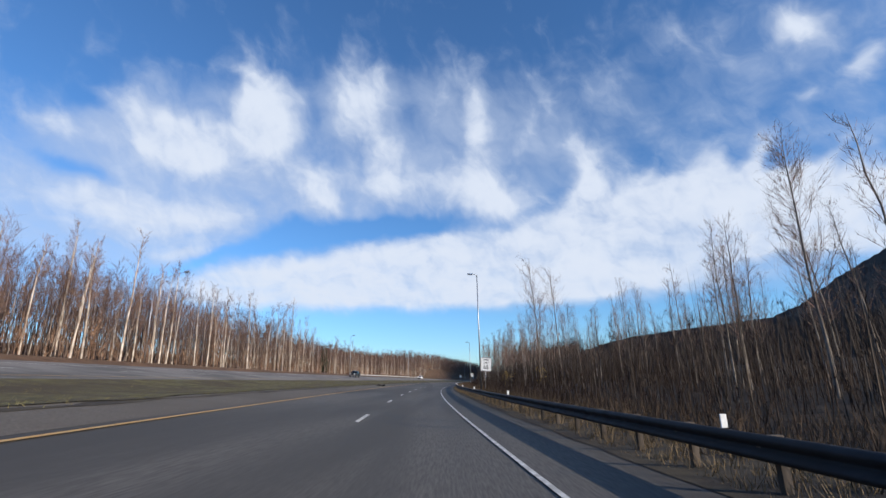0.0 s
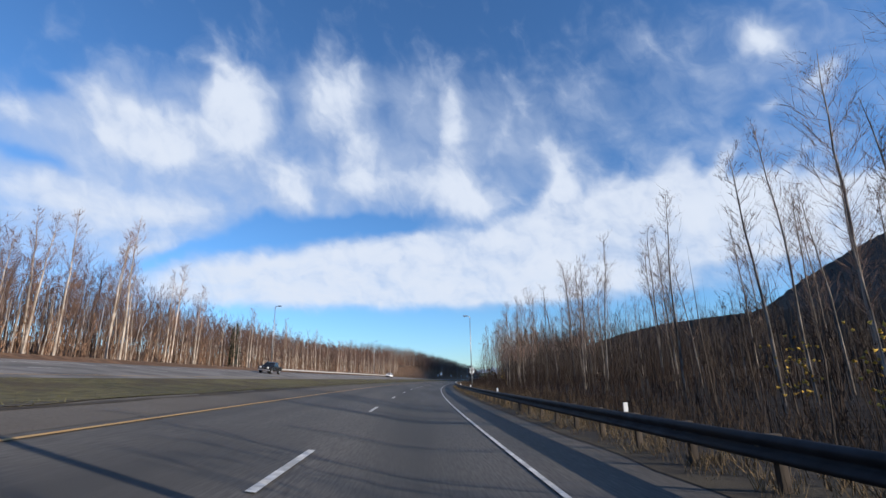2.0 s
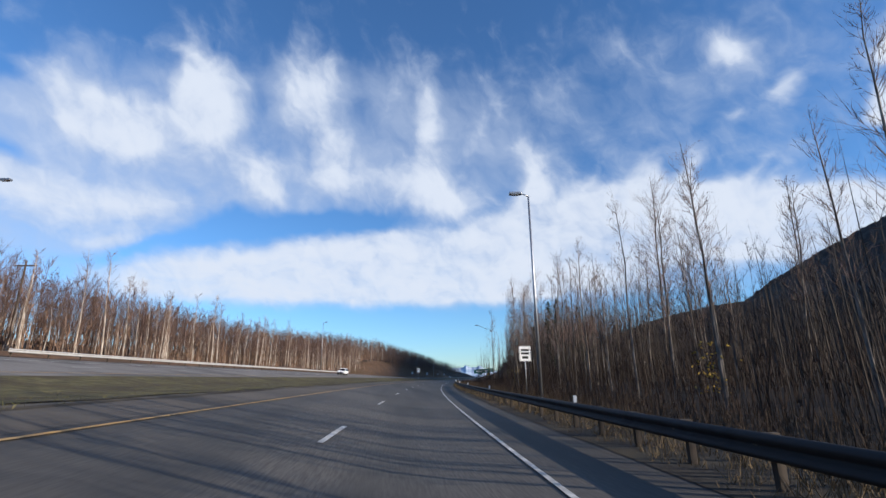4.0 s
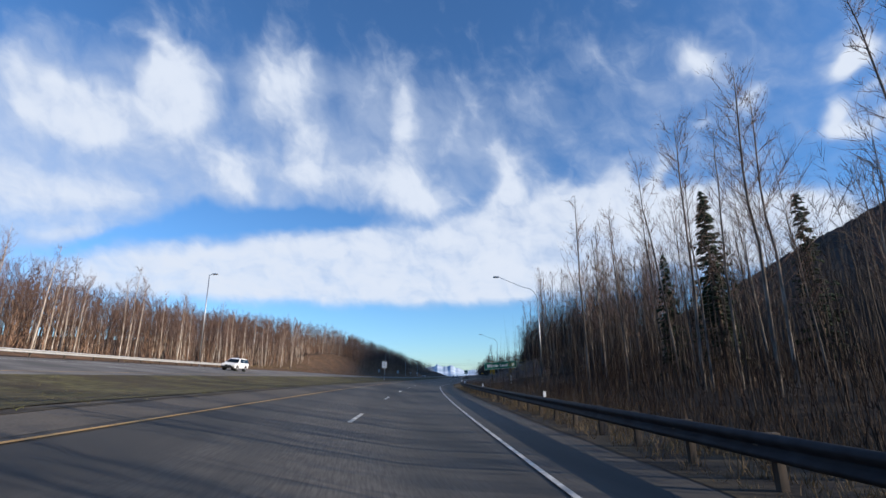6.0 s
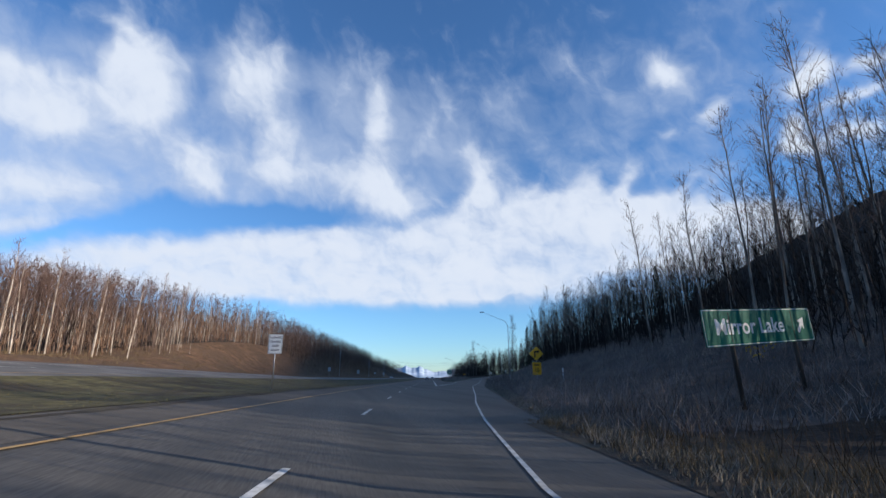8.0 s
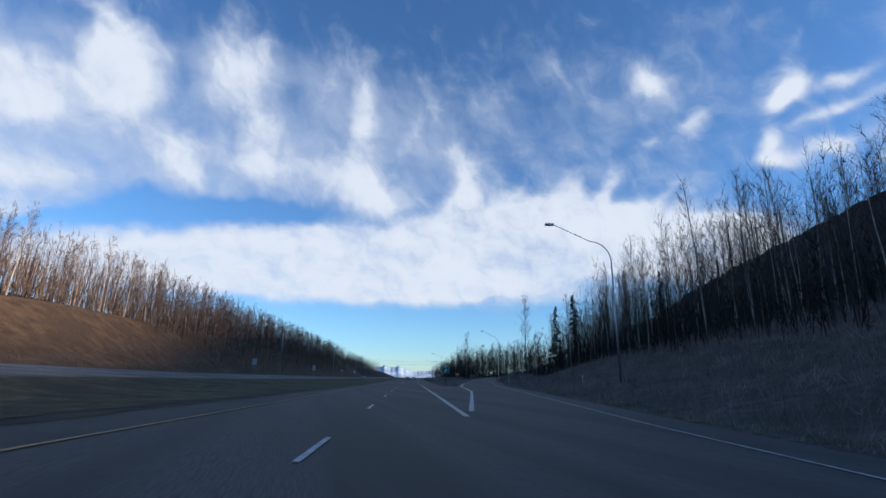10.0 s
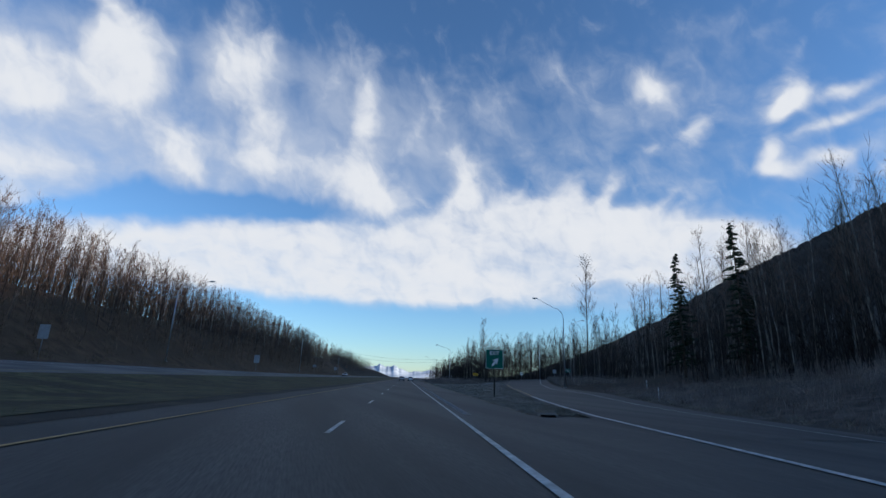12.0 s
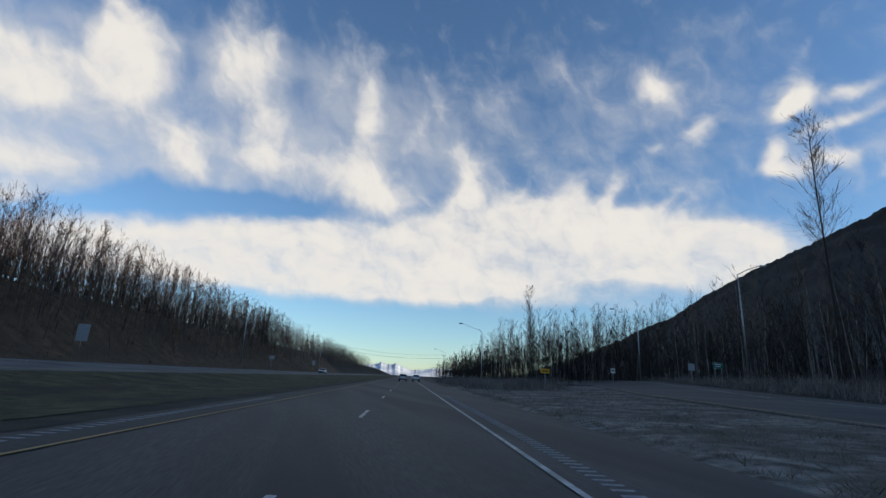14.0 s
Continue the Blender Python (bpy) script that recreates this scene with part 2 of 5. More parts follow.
ASPHALT = material("asphalt", (0.052, 0.048, 0.043), (0.106, 0.098, 0.088), 30, 0.78, 0.35, second=(0.045, 0.042, 0.038), second_scale=0.45, stretch=(1, 0.07, 1),
                   bump_scale=90, distance=0.006, spec=0.35)
ASPHALT_WORN = material("worn_asphalt", (0.13, 0.122, 0.114), (0.23, 0.217, 0.202), 24, 0.85, 0.4, second=(0.096, 0.0924, 0.0864), second_scale=0.25,
                        bump_scale=80, distance=0.008)
SHOULDER = material("dusty_shoulder_asphalt", (0.070, 0.061, 0.051), (0.130, 0.115, 0.098), 20, 0.9, 0.4, second=(0.082, 0.072, 0.060), second_scale=0.3,
                    bump_scale=80, distance=0.008)
GRAVEL = material("gravel", (0.021, 0.01725, 0.0135), (0.0525, 0.0435, 0.03375), 14, 0.95, 0.6, second=(0.06375, 0.0525, 0.03375), second_scale=0.6, bump_scale=40)
FLOOR = material("forest_floor", (0.014, 0.0098, 0.0064), (0.040, 0.028, 0.018), 1.6, 0.95, 0.7, second=(0.038, 0.027, 0.018), second_scale=0.07,
                 bump_scale=5, distance=0.15)
MEDIAN = material("median_turf", (0.044, 0.041, 0.018), (0.145, 0.125, 0.055), 1.7, 0.95, 0.8, second=(0.056, 0.044, 0.026), second_scale=0.33,
                  bump_scale=9, distance=0.12)
DRY_TURF = material("dry_turf", (0.036, 0.029, 0.024), (0.14, 0.112, 0.092), 1.4, 0.95, 0.7, second=(0.060, 0.049, 0.040), second_scale=0.2,
                    bump_scale=7, distance=0.12)
FROST_TURF = material("frosty_turf", (0.085, 0.073, 0.06), (0.33, 0.295, 0.25), 2.2, 0.95, 0.8, second=(0.105, 0.0868, 0.063), second_scale=0.35,
                      bump_scale=9, distance=0.12)
BANK_SOIL = material("bank_soil", (0.075, 0.042, 0.024), (0.19, 0.11, 0.06), 0.7, 0.95, 0.7, second=(0.10, 0.062, 0.036), second_scale=0.12,
                     bump_scale=6, distance=0.2)
PAINT_WHITE = material("white_road_paint", (0.42, 0.42, 0.40), (0.66, 0.66, 0.63), 9, 0.7, 0.15, second=(0.34, 0.34, 0.32), second_scale=2.5)
PAINT_YELLOW = material("yellow_road_paint", (0.34, 0.204, 0.07225), (0.493, 0.306, 0.1105), 8, 0.7, 0.15, second=(0.3825, 0.255, 0.102), second_scale=1.2)
GROOVE = material("worn_groove", (0.22, 0.215, 0.21), (0.36, 0.35, 0.34), 12, 0.9, 0.2)
STEEL = material("galvanised_steel", (0.30, 0.31, 0.33), (0.50, 0.51, 0.53), 5, 0.42, 0.1, metal=0.85, second=(0.36, 0.37, 0.38), second_scale=0.8, per_object=0.1)
# near-black steel: the shade on the rail's road face is in the colour
RAIL_STEEL = material("shaded_weathered_rail_steel", (0.016, 0.017, 0.019), (0.042, 0.043, 0.047), 3, 0.7, 0.15, metal=0.0, second=(0.034, 0.032, 0.031), second_scale=0.5, spec=0.15)
PALE_RAIL = material("pale_rail_steel", (0.34, 0.34, 0.34), (0.55, 0.55, 0.54), 3, 0.55, 0.1, metal=0.2, second=(0.42, 0.41, 0.40), second_scale=0.5)
POST_WOOD = material("grey_post_wood", (0.042, 0.034, 0.026), (0.10, 0.08, 0.062), 12, 0.9, 0.4, stretch=(1, 1, 0.1), per_object=0.25)
REFLECTOR = material("white_reflector", (0.72, 0.72, 0.70), (0.85, 0.85, 0.83), 20, 0.5, 0.0)
SIGN_WHITE = material("sign_white", (0.78, 0.78, 0.76), (0.86, 0.86, 0.84), 3, 0.45, 0.0)
SIGN_BLACK = material("sign_black", (0.012, 0.012, 0.012), (0.025, 0.025, 0.025), 6, 0.5, 0.0)
SIGN_GREEN = material("sign_green", (0.004, 0.13, 0.085), (0.008, 0.17, 0.11), 4, 0.45, 0.0)
SIGN_YELLOW = material("sign_yellow", (0.72, 0.33, 0.01), (0.85, 0.42, 0.02), 4, 0.45, 0.0)
SIGN_BACK = material("bare_aluminium", (0.40, 0.41, 0.42), (0.52, 0.53, 0.54), 4, 0.55, 0.0, metal=0.4)
BIRCH = material("pale_bark", (0.3306, 0.2784, 0.2262), (0.6438, 0.5742, 0.4872), 2.4, 0.85, 0.3, second=(0.2262, 0.174, 0.1305), second_scale=1.6,
                 stretch=(1.2, 1.2, 0.55), per_object=0.2)
BROWN_BARK = material("brown_birch_bark", (0.10, 0.07, 0.055), (0.25, 0.185, 0.148), 1.8, 0.88, 0.2, second=(0.10, 0.065, 0.05), second_scale=1.1, stretch=(1.2, 1.2, 0.5), island=0.35)
# near-black brush: the slope's shade is put into its colour
SHADE_BRUSH = material("shaded_slope_brush", (0.010, 0.0075, 0.006), (0.038, 0.028, 0.022), 0.9, 0.92, 0.0, island=0.45)
BRIAR = material("brown_undergrowth", (0.13, 0.078, 0.05), (0.30, 0.19, 0.125), 0.9, 0.92, 0.0, island=0.4)
TWIG = material("bare_twigs", (0.1275, 0.08075, 0.0595), (0.255, 0.17, 0.1275), 2, 0.9, 0.0, island=0.3, per_object=0.2)
GREY_BARK = material("grey_aspen_bark", (0.12, 0.098, 0.08), (0.40, 0.345, 0.285), 2.2, 0.88, 0.3, second=(0.085, 0.068, 0.055), second_scale=1.3,
                     stretch=(1.2, 1.2, 0.5), per_object=0.25)
WOODS = material("far_woods", (0.080, 0.049, 0.039), (0.180, 0.118, 0.094), 0.6, 0.92, 0.0, island=0.4)
# aspen bark and twigs again, darkened so the colour carries the wood's shade
SHADED_BARK = material("shaded_aspen_bark", (0.018, 0.0135, 0.011), (0.078, 0.062, 0.05), 2.2, 0.9, 0.2, second=(0.039, 0.0312, 0.026), second_scale=1.3, stretch=(1.2, 1.2, 0.5))
SHADED_WOODS = material("shaded_aspen_twigs", (0.030, 0.021, 0.0165), (0.082, 0.060, 0.048), 0.6, 0.92, 0.0, island=0.4)
# stem brown lowered to stand for the thicket's self-shading
STEM = material("shaded_thicket_stems", (0.011, 0.007, 0.005), (0.040, 0.025, 0.0175), 0.9, 0.92, 0.0, island=0.45)
NEEDLE = material("spruce_needles", (0.012, 0.022, 0.012), (0.035, 0.055, 0.026), 3, 0.85, 0.0, island=0.35)
SPRUCE_BARK = material("spruce_bark", (0.05, 0.035, 0.025), (0.12, 0.09, 0.065), 6, 0.9, 0.3)
GRASS_DRY = material("dry_grass", (0.085, 0.058, 0.029), (0.21, 0.155, 0.085), 0.8, 0.9, 0.0, island=0.35)
GRASS_GREEN = material("cut_grass", (0.055, 0.066, 0.022), (0.21, 0.18, 0.08), 0.35, 0.9, 0.0, island=0.35)
BRUSH = material("grey_brush", (0.10, 0.078, 0.065), (0.36, 0.29, 0.245), 0.5, 0.92, 0.0, island=0.4)
FROST_GRASS = material("frosty_grass", (0.13, 0.1105, 0.078), (0.338, 0.2925, 0.2275), 0.6, 0.92, 0.0, island=0.4)
VERGE_BRUSH = material("brown_weeds", (0.034, 0.022, 0.014), (0.125, 0.085, 0.052), 0.5, 0.92, 0.0, island=0.4)
LEAF_YELLOW = material("yellow_leaves", (0.35, 0.22, 0.03), (0.55, 0.38, 0.06), 3, 0.8, 0.0, island=0.3)
# woodland tones taken near black, so the mountain's shade sits in the colour
MOUNTAIN = material("shaded_wooded_mountainside", (0.006, 0.0055, 0.005), (0.026, 0.020, 0.016), 0.09, 0.95, 0.8, second=(0.018, 0.015, 0.0125), second_scale=0.004,
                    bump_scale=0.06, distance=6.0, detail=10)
# blue mixed into the snow colour in place of distance haze
SNOW = material("hazy_snowy_peaks", (0.30, 0.40, 0.53), (0.60, 0.68, 0.78), 0.012, 0.9, 0.3, second=(0.27, 0.37, 0.50), second_scale=0.005, bump_scale=0.02, distance=20)
CAR_BLACK = material("black_car_paint", (0.010, 0.010, 0.012), (0.016, 0.016, 0.018), 2, 0.25, 0.0, spec=0.6)
CAR_WHITE = material("white_car_paint", (0.72, 0.72, 0.72), (0.80, 0.80, 0.80), 2, 0.3, 0.0, spec=0.6)
CAR_SILVER = material("silver_car_paint", (0.48, 0.48, 0.50), (0.56, 0.56, 0.58), 2, 0.3, 0.0, metal=0.5, spec=0.6)
CAR_GLASS = material("dark_car_glass", (0.010, 0.012, 0.014), (0.016, 0.018, 0.02), 2, 0.06, 0.0, spec=0.8)
RUBBER = material("tyre_rubber", (0.012, 0.012, 0.012), (0.03, 0.03, 0.03), 12, 0.85, 0.2)
RIM = material("wheel_alloy", (0.35, 0.35, 0.36), (0.5, 0.5, 0.52), 8, 0.35, 0.0, metal=0.8)
LAMP_RED = material("red_tail_lens", (0.30, 0.008, 0.008), (0.4, 0.012, 0.01), 5, 0.25, 0.0)
LAMP_CLEAR = material("clear_headlamp_lens", (0.75, 0.75, 0.73), (0.85, 0.85, 0.83), 5, 0.15, 0.0)
TRIM_BLACK = material("black_plastic_trim", (0.015, 0.015, 0.015), (0.03, 0.03, 0.03), 9, 0.6, 0.1)


# ---- the road's line, in metres along it (s) and to its right (d) ----
def heading(s):
    """Degrees clockwise from +y: a steady right-hand curve that runs out into a straight."""
    s = np.asarray(s, float)
    curve = -3.875 + 0.0527 * np.clip(s, 0, 270)
    return np.where(s < 270, curve, 12.2 + (10.354 - 12.2) * np.exp(-np.clip(s - 270, 0, None) / 32.0))


_step = 0.5
_s = np.arange(0, 3000 + _step, _step)
_h = np.radians(heading(_s[:-1] + _step / 2))
_x = np.concatenate([[0], np.cumsum(np.sin(_h) * _step)])
_y = np.concatenate([[0], np.cumsum(np.cos(_h) * _step)])


def plan(s, d):
    """World x, y of the place s along the road and d to its right."""
    s, d = np.asarray(s, float), np.asarray(d, float)
    h0 = radians(-3.875)
    bx = np.where(s < 0, s * math.sin(h0), np.interp(s, _s, _x))
    by = np.where(s < 0, s * math.cos(h0), np.interp(s, _s, _y))
    w = 1 - np.clip((np.abs(d) - 80) / 300, 0, 1)
    w = w * w * (3 - 2 * w)
    h = np.radians(heading(s) * w + 6.0 * (1 - w))
    return bx + d * np.cos(h), by - d * np.sin(h)


def ease(v, lo, hi):
    k = np.clip((np.asarray(v, float) - lo) / (hi - lo), 0, 1)
    return k * k * (3 - 2 * k)


def tilt_of(s):
    """Cross slope of the carriageway, up to the outside of the curve."""
    return np.interp(s, [0, 110, 220, 340, 440], [0.14, 0.135, 0.11, 0.05, 0.02])


def level(s, d):
    """Height of the ground."""
    s, d = np.broadcast_arrays(np.asarray(s, float), np.asarray(d, float))
    k = ease(s, 290, 390)                       # the cutting deepens
    crown = tilt_of(s) * 7.8
    left = np.empty(s.shape)
    z20 = np.interp(s, [0, 130, 210, 290, 370, 420, 470, 560], [1.9, 1.8, 1.7, 1.5, 0.95, 0.8, 0.7, 0.6])
    z32 = np.interp(s, [0, 140, 230, 300, 390, 430, 500, 600], [3.6, 3.5, 3.2, 2.7, 1.55, 1.45, 1.15, 1.0])
    road = tilt_of(s) * np.clip(-d, 0, 7.8)
    sw = np.clip((-d - 7.8) / 12.2, 0, 1)
    median = crown + (z20 - crown) * sw ** 1.4 - 0.25 * np.sin(np.pi * sw)
    far = z20 + (z32 - z20) * np.clip((-d - 20) / 12, 0, 1)
    e = np.clip(-d - 33, 0, None)
    gentle = 0.7 * ease(e, 0, 4) + 0.03 * np.minimum(e, 45) + 0.12 * np.clip(e - 16, 0, 70)
    steep = 6.5 * ease(e, 0.5, 15) + 0.17 * np.minimum(e, 45)
    bank = gentle * (1 - k) + steep * k
    left = np.where(d > -7.8, road, np.where(d > -20, median, far + bank))
    r1 = np.interp(s, [240, 262, 300, 352, 384, 420, 447, 480, 520, 560], [4.2, 5.5, 8.5, 13.5, 17, 21, 24, 33, 45, 60])
    f = np.clip(d - r1, 0, None)
    kr = ease(s, 240, 300) * (1 - ease(s, 395, 430))
    mound = 0.4 * ease(f, 0, 3) + 2.6 * ease(f, 2, 16) + 0.11 * f
    plain = -0.35 * ease(f, 1.0, 4) + 0.05 * f
    wide = (0.03 * np.clip(d - 6, 0, 12) + 0.065 * np.clip(d - 18, 0, 10) + 0.10 * np.clip(d - 28, 0, 14)) * (1 - ease(s, 560, 660)) + 0.02 * f
    kr2 = ease(s, 395, 430)
    hillside = 0.20 * np.clip(d - r1 - 15, 0, 60) * ease(s, 250, 300) * (1 - ease(s, 540, 640))
    right = hillside + mound * kr + plain * (1 - kr) * (1 - kr2) + wide * kr2 * (1 - kr)
    fade = 1 - ease(s, 1100, 1900)
    return np.where(d < 0, left, right) * np.clip(fade, 0, 1) * np.where(np.abs(d) > 150, 1 - ease(np.abs(d), 150, 900), 1)


def place(s, d, z=None, turn=0.0):
    x, y = plan(s, d)
    z = float(level(s, d)) if z is None else z
    return pose(float(x), float(y), z, 0, 0, -float(heading(s)) + turn)


# ---- mesh helpers ----
def mesh_from(name, verts, faces, mats, index=None, smooth=False):
    """A mesh from numpy arrays: verts (n, 3), faces (m, 3) or (m, 4)."""
    verts, faces = np.asarray(verts, np.float32), np.asarray(faces, np.int32)
    me = bpy.data.meshes.new(name)
    me.vertices.add(len(verts))
    me.vertices.foreach_set("co", verts.ravel())
    n, k = faces.shape
    me.loops.add(n * k)
    me.loops.foreach_set("vertex_index", faces.ravel())
    me.polygons.add(n)
    me.polygons.foreach_set("loop_start", np.arange(0, n * k, k, dtype=np.int32))
    if index is not None:
        me.polygons.foreach_set("material_index", np.asarray(index, np.int32))
    if smooth:
        me.polygons.foreach_set("use_smooth", np.ones(n, bool))
    for m in mats:
        me.materials.append(m)
    me.update(calc_edges=True)
    return me


def bm_mesh(name, bm, mat):
    me = bpy.data.meshes.new(name)
    bm.normal_update()
    bm.to_mesh(me)
    bm.free()
    me.materials.append(mat)
    return me


def part(name, bm, mat, parent, label=""):
    """One mesh object under a thing or a part; bm is a bmesh or a ready mesh."""
    me = bm_mesh(name, bm, mat) if isinstance(bm, bmesh.types.BMesh) else bm
    ob = new(name, me)
    ob.parent = parent
    return tagged(ob, label)


def thing(name, m, label, category, group="", kind=""):
    ob = new(name)
    ob.matrix_basis = m
    return tagged(ob, label, category, group, kind)


def box(bm, x0, x1, y0, y1, z0, z1, bevel=0.0):
    r = bmesh.ops.create_cube(bm, size=1.0)
    vs = r["verts"]
    for v in vs:
        v.co = Vector((x0 + (v.co.x + 0.5) * (x1 - x0), y0 + (v.co.y + 0.5) * (y1 - y0), z0 + (v.co.z + 0.5) * (z1 - z0)))
    if bevel:
        es = list({e for v in vs for e in v.link_edges})
        bmesh.ops.bevel(bm, geom=es, offset=bevel, segments=2, affect="EDGES", profile=0.6)
    return bm


def boxed(x0, x1, y0, y1, z0, z1, bevel=0.0):
    return box(bmesh.new(), x0, x1, y0, y1, z0, z1, bevel)


def tube(points, radii, sides=8, cap=True):
    """A bmesh pipe through points."""
    bm = bmesh.new()
    rings = []
    pts = [Vector(p) for p in points]
    for i, p in enumerate(pts):
        a = (pts[min(i + 1, len(pts) - 1)] - pts[max(i - 1, 0)]).normalized()
        ref = Vector((0, 1, 0)) if abs(a.y) < 0.9 else Vector((1, 0, 0))
        u = a.cross(ref).normalized()
        v = a.cross(u)
        rings.append([bm.verts.new(p + (u * math.cos(2 * math.pi * k / sides) + v * math.sin(2 * math.pi * k / sides)) * radii[i]) for k in range(sides)])
    for r0, r1 in zip(rings, rings[1:]):
        for k in range(sides):
            f = bm.faces.new((r0[k], r0[(k + 1) % sides], r1[(k + 1) % sides], r1[k]))
            f.smooth = True
    if cap:
        bm.faces.new(rings[0][::-1])
        bm.faces.new(rings[-1])
    return bm


def strip(name, stations, edges, mat, lift, label="", category="", kind="structure", cols=None, parent=None, tuck=0.0):
    """A ribbon along the road: edges(s) gives its left and right d."""
    s = np.asarray(stations, float)
    cols = cols or 1
    lo, hi = edges(s)
    ks = np.linspace(0, 1, cols + 1)
    d = lo[:, None] + (hi - lo)[:, None] * ks[None]
    ss = np.repeat(s[:, None], cols + 1, 1)
    x, y = plan(ss, d)
    z = level(ss, d) + lift
    z[:, 0] -= tuck
    z[:, -1] -= tuck
    v = np.stack([x, y, z], -1).reshape(-1, 3)
    i, j = np.meshgrid(np.arange(len(s) - 1), np.arange(cols), indexing="ij")
    a = (i * (cols + 1) + j).ravel()
    f = np.stack([a, a + 1, a + cols + 2, a + cols + 1], 1)
    ob = new(name, mesh_from(name, v, f, [mat], smooth=True))
    if parent:
        ob.parent = parent
        return tagged(ob, label)
    return tagged(ob, label, category, kind=kind)


# ---- ground ----
near = np.array([-5.3, -1.75, 0, 1.9, 3, 4, 4.6, 5.5, 7, 8.5, 10, 12, 14, 16, 18, 20, 22, 24, 27, 30, 34, 38, 44, 52, 62, 75, 90, 110])
right_d = np.concatenate([near, [140, 200, 300, 500, 900, 1600, 2800, 4500]])
left_d = -np.array([4500, 2800, 1600, 900, 500, 300, 200, 150, 120, 95, 80, 68, 58, 52, 48, 45, 42, 40, 38, 36.5, 35, 34, 33.5, 33, 32, 29, 26, 23, 20,
                    18.5, 17, 15.5, 14, 12.5, 11, 9.5, 8.6, 7.8, 6.5])
gd = np.concatenate([left_d, right_d])
gs = np.concatenate([[-4500, -2500, -1200, -600, -300, -150], np.arange(-100, 720, 4.0), np.arange(720, 1100, 20.0), [1200, 1400, 1700, 2200, 3000, 4500]])
S, D = np.meshgrid(gs, gd, indexing="ij")
X, Y = plan(S, D)
beyond_end = np.clip(S - 3000, 0, None)
X, Y = X + beyond_end * math.sin(radians(12.2)), Y + beyond_end * math.cos(radians(12.2))
rough = np.array([noise.noise(Vector((x * 0.13, y * 0.13, 0.0))) for x, y in zip(X.ravel(), Y.ravel())]).reshape(X.shape)
paving = np.interp(S, [240, 262, 300, 352, 384, 420, 447, 480, 520, 560], [4.2, 5.5, 8.5, 13.5, 17, 21, 24, 33, 45, 60])
off_road = ease(D - paving, 3, 12) * 0.35 + ease(-D, 48, 56) * 0.5
Z = level(S, D) + rough * off_road * np.where(S < 700, 1, 0) - np.where((D > -36) & (D < 60), 0.07, 0.0)
gv = np.stack([X, Y, Z], -1).reshape(-1, 3)
nd = len(gd)
i, j = np.meshgrid(np.arange(len(gs) - 1), np.arange(nd - 1), indexing="ij")
a = (i * nd + j).ravel()
tagged(new("ground", mesh_from("ground", gv, np.stack([a, a + 1, a + nd + 1, a + nd], 1), [FLOOR], smooth=True)),
       "brown leaf-littered ground under bare birch woods", "ground", kind="structure")

LONG = np.concatenate([np.arange(-60, 600, 3.0), np.arange(600, 1100, 12.0)])


def drift(s):
    return np.interp(s, [0, 220, 260, 345, 400, 445], [0, 0, 0.18, 0.44, 0.45, 0.38])


def const(lo, hi):
    return lambda s: (np.full(len(s), float(lo)), np.full(len(s), float(hi)))


WHITE_EDGE = ([-60, 60, 120, 258, 268, 280, 291, 330, 352, 384, 420, 447, 480, 520, 545], [1.82, 1.82, 1.9, 1.9, 2.6, 3.7, 4.9, 8.3, 11, 14.6, 18.6, 21.4, 29, 40, 47])
GORE_EDGE = ([335, 352, 369, 400, 422, 450, 486, 520], [3.0, 5.2, 7.3, 9.3, 12.1, 16.8, 23, 31])


def wander(s, amount, pace):
    """A ragged border: metres to and fro along s."""
    return amount * np.array([noise.noise(Vector((q * pace, 7.3, 0))) + 0.5 * noise.noise(Vector((q * pace * 3.1, 2.1, 0))) for q in s])


def right_edge(s):
    """Right border of the paving."""
    exit_side = np.interp(s, WHITE_EDGE[0], np.array(WHITE_EDGE[1]) + 2.0)
    return np.where(s < 262, 3.9 + 0.0 * s, np.where(s < 398, np.maximum(3.6, exit_side), 6.0))


road = strip("road", LONG, lambda s: (np.full(len(s), -7.9), right_edge(s)), ASPHALT, 0.0,
             "dark grey asphalt carriageway streaked with tree shadows", "road", cols=14)
strip("road_shoulder", LONG, const(-7.75, -5.6), SHOULDER, 0.006, "worn pale paved shoulder beside the yellow line", "shoulder", cols=3)
strip("opposite_road", LONG, const(-32.2, -20.0), ASPHALT_WORN, 0.03, "pale grey asphalt of the opposite carriageway", "road", cols=4)
ramp_s = np.arange(392, 546, 3.0)
strip("exit_ramp", ramp_s, lambda s: (np.interp(s, *GORE_EDGE) - 0.6, np.interp(s, *WHITE_EDGE) + 2.0), ASPHALT, 0.012, "grey asphalt exit ramp curving away", "road", cols=4)
strip("soil_edge", np.arange(-60, 700, 1.5), lambda s: (np.full(len(s), -8.6), np.interp(s, [300, 350], [-7.25, -6.75]) + wander(s, 0.22, 0.35)), GRAVEL, 0.016, "dark gravel and soil along the median shoulder", "verge", cols=2)
strip("median", np.arange(-60, 1000, 1.5), lambda s: (np.full(len(s), -20.0), -7.75 + wander(s, 0.35, 0.3)), MEDIAN, 0.03, "mown yellow-green grass median between the carriageways", "median", cols=10)
strip("gore_verge", np.arange(398, 520, 2.0), lambda s: (np.interp(s, [398, 406, 520], [6.2, 6.0, 6.0]), np.interp(s, *GORE_EDGE) - 0.6 - np.interp(s, [398, 404], [1.6, 0])),
      FROST_TURF, 0.10, "frosty dry turf wedge between road and ramp", "verge", cols=10, tuck=0.14)
strip("verge", np.arange(520, 1000, 6.0), const(6.0, 20.0), DRY_TURF, 0.03, "dry grass verge along the far road", "verge", cols=3)
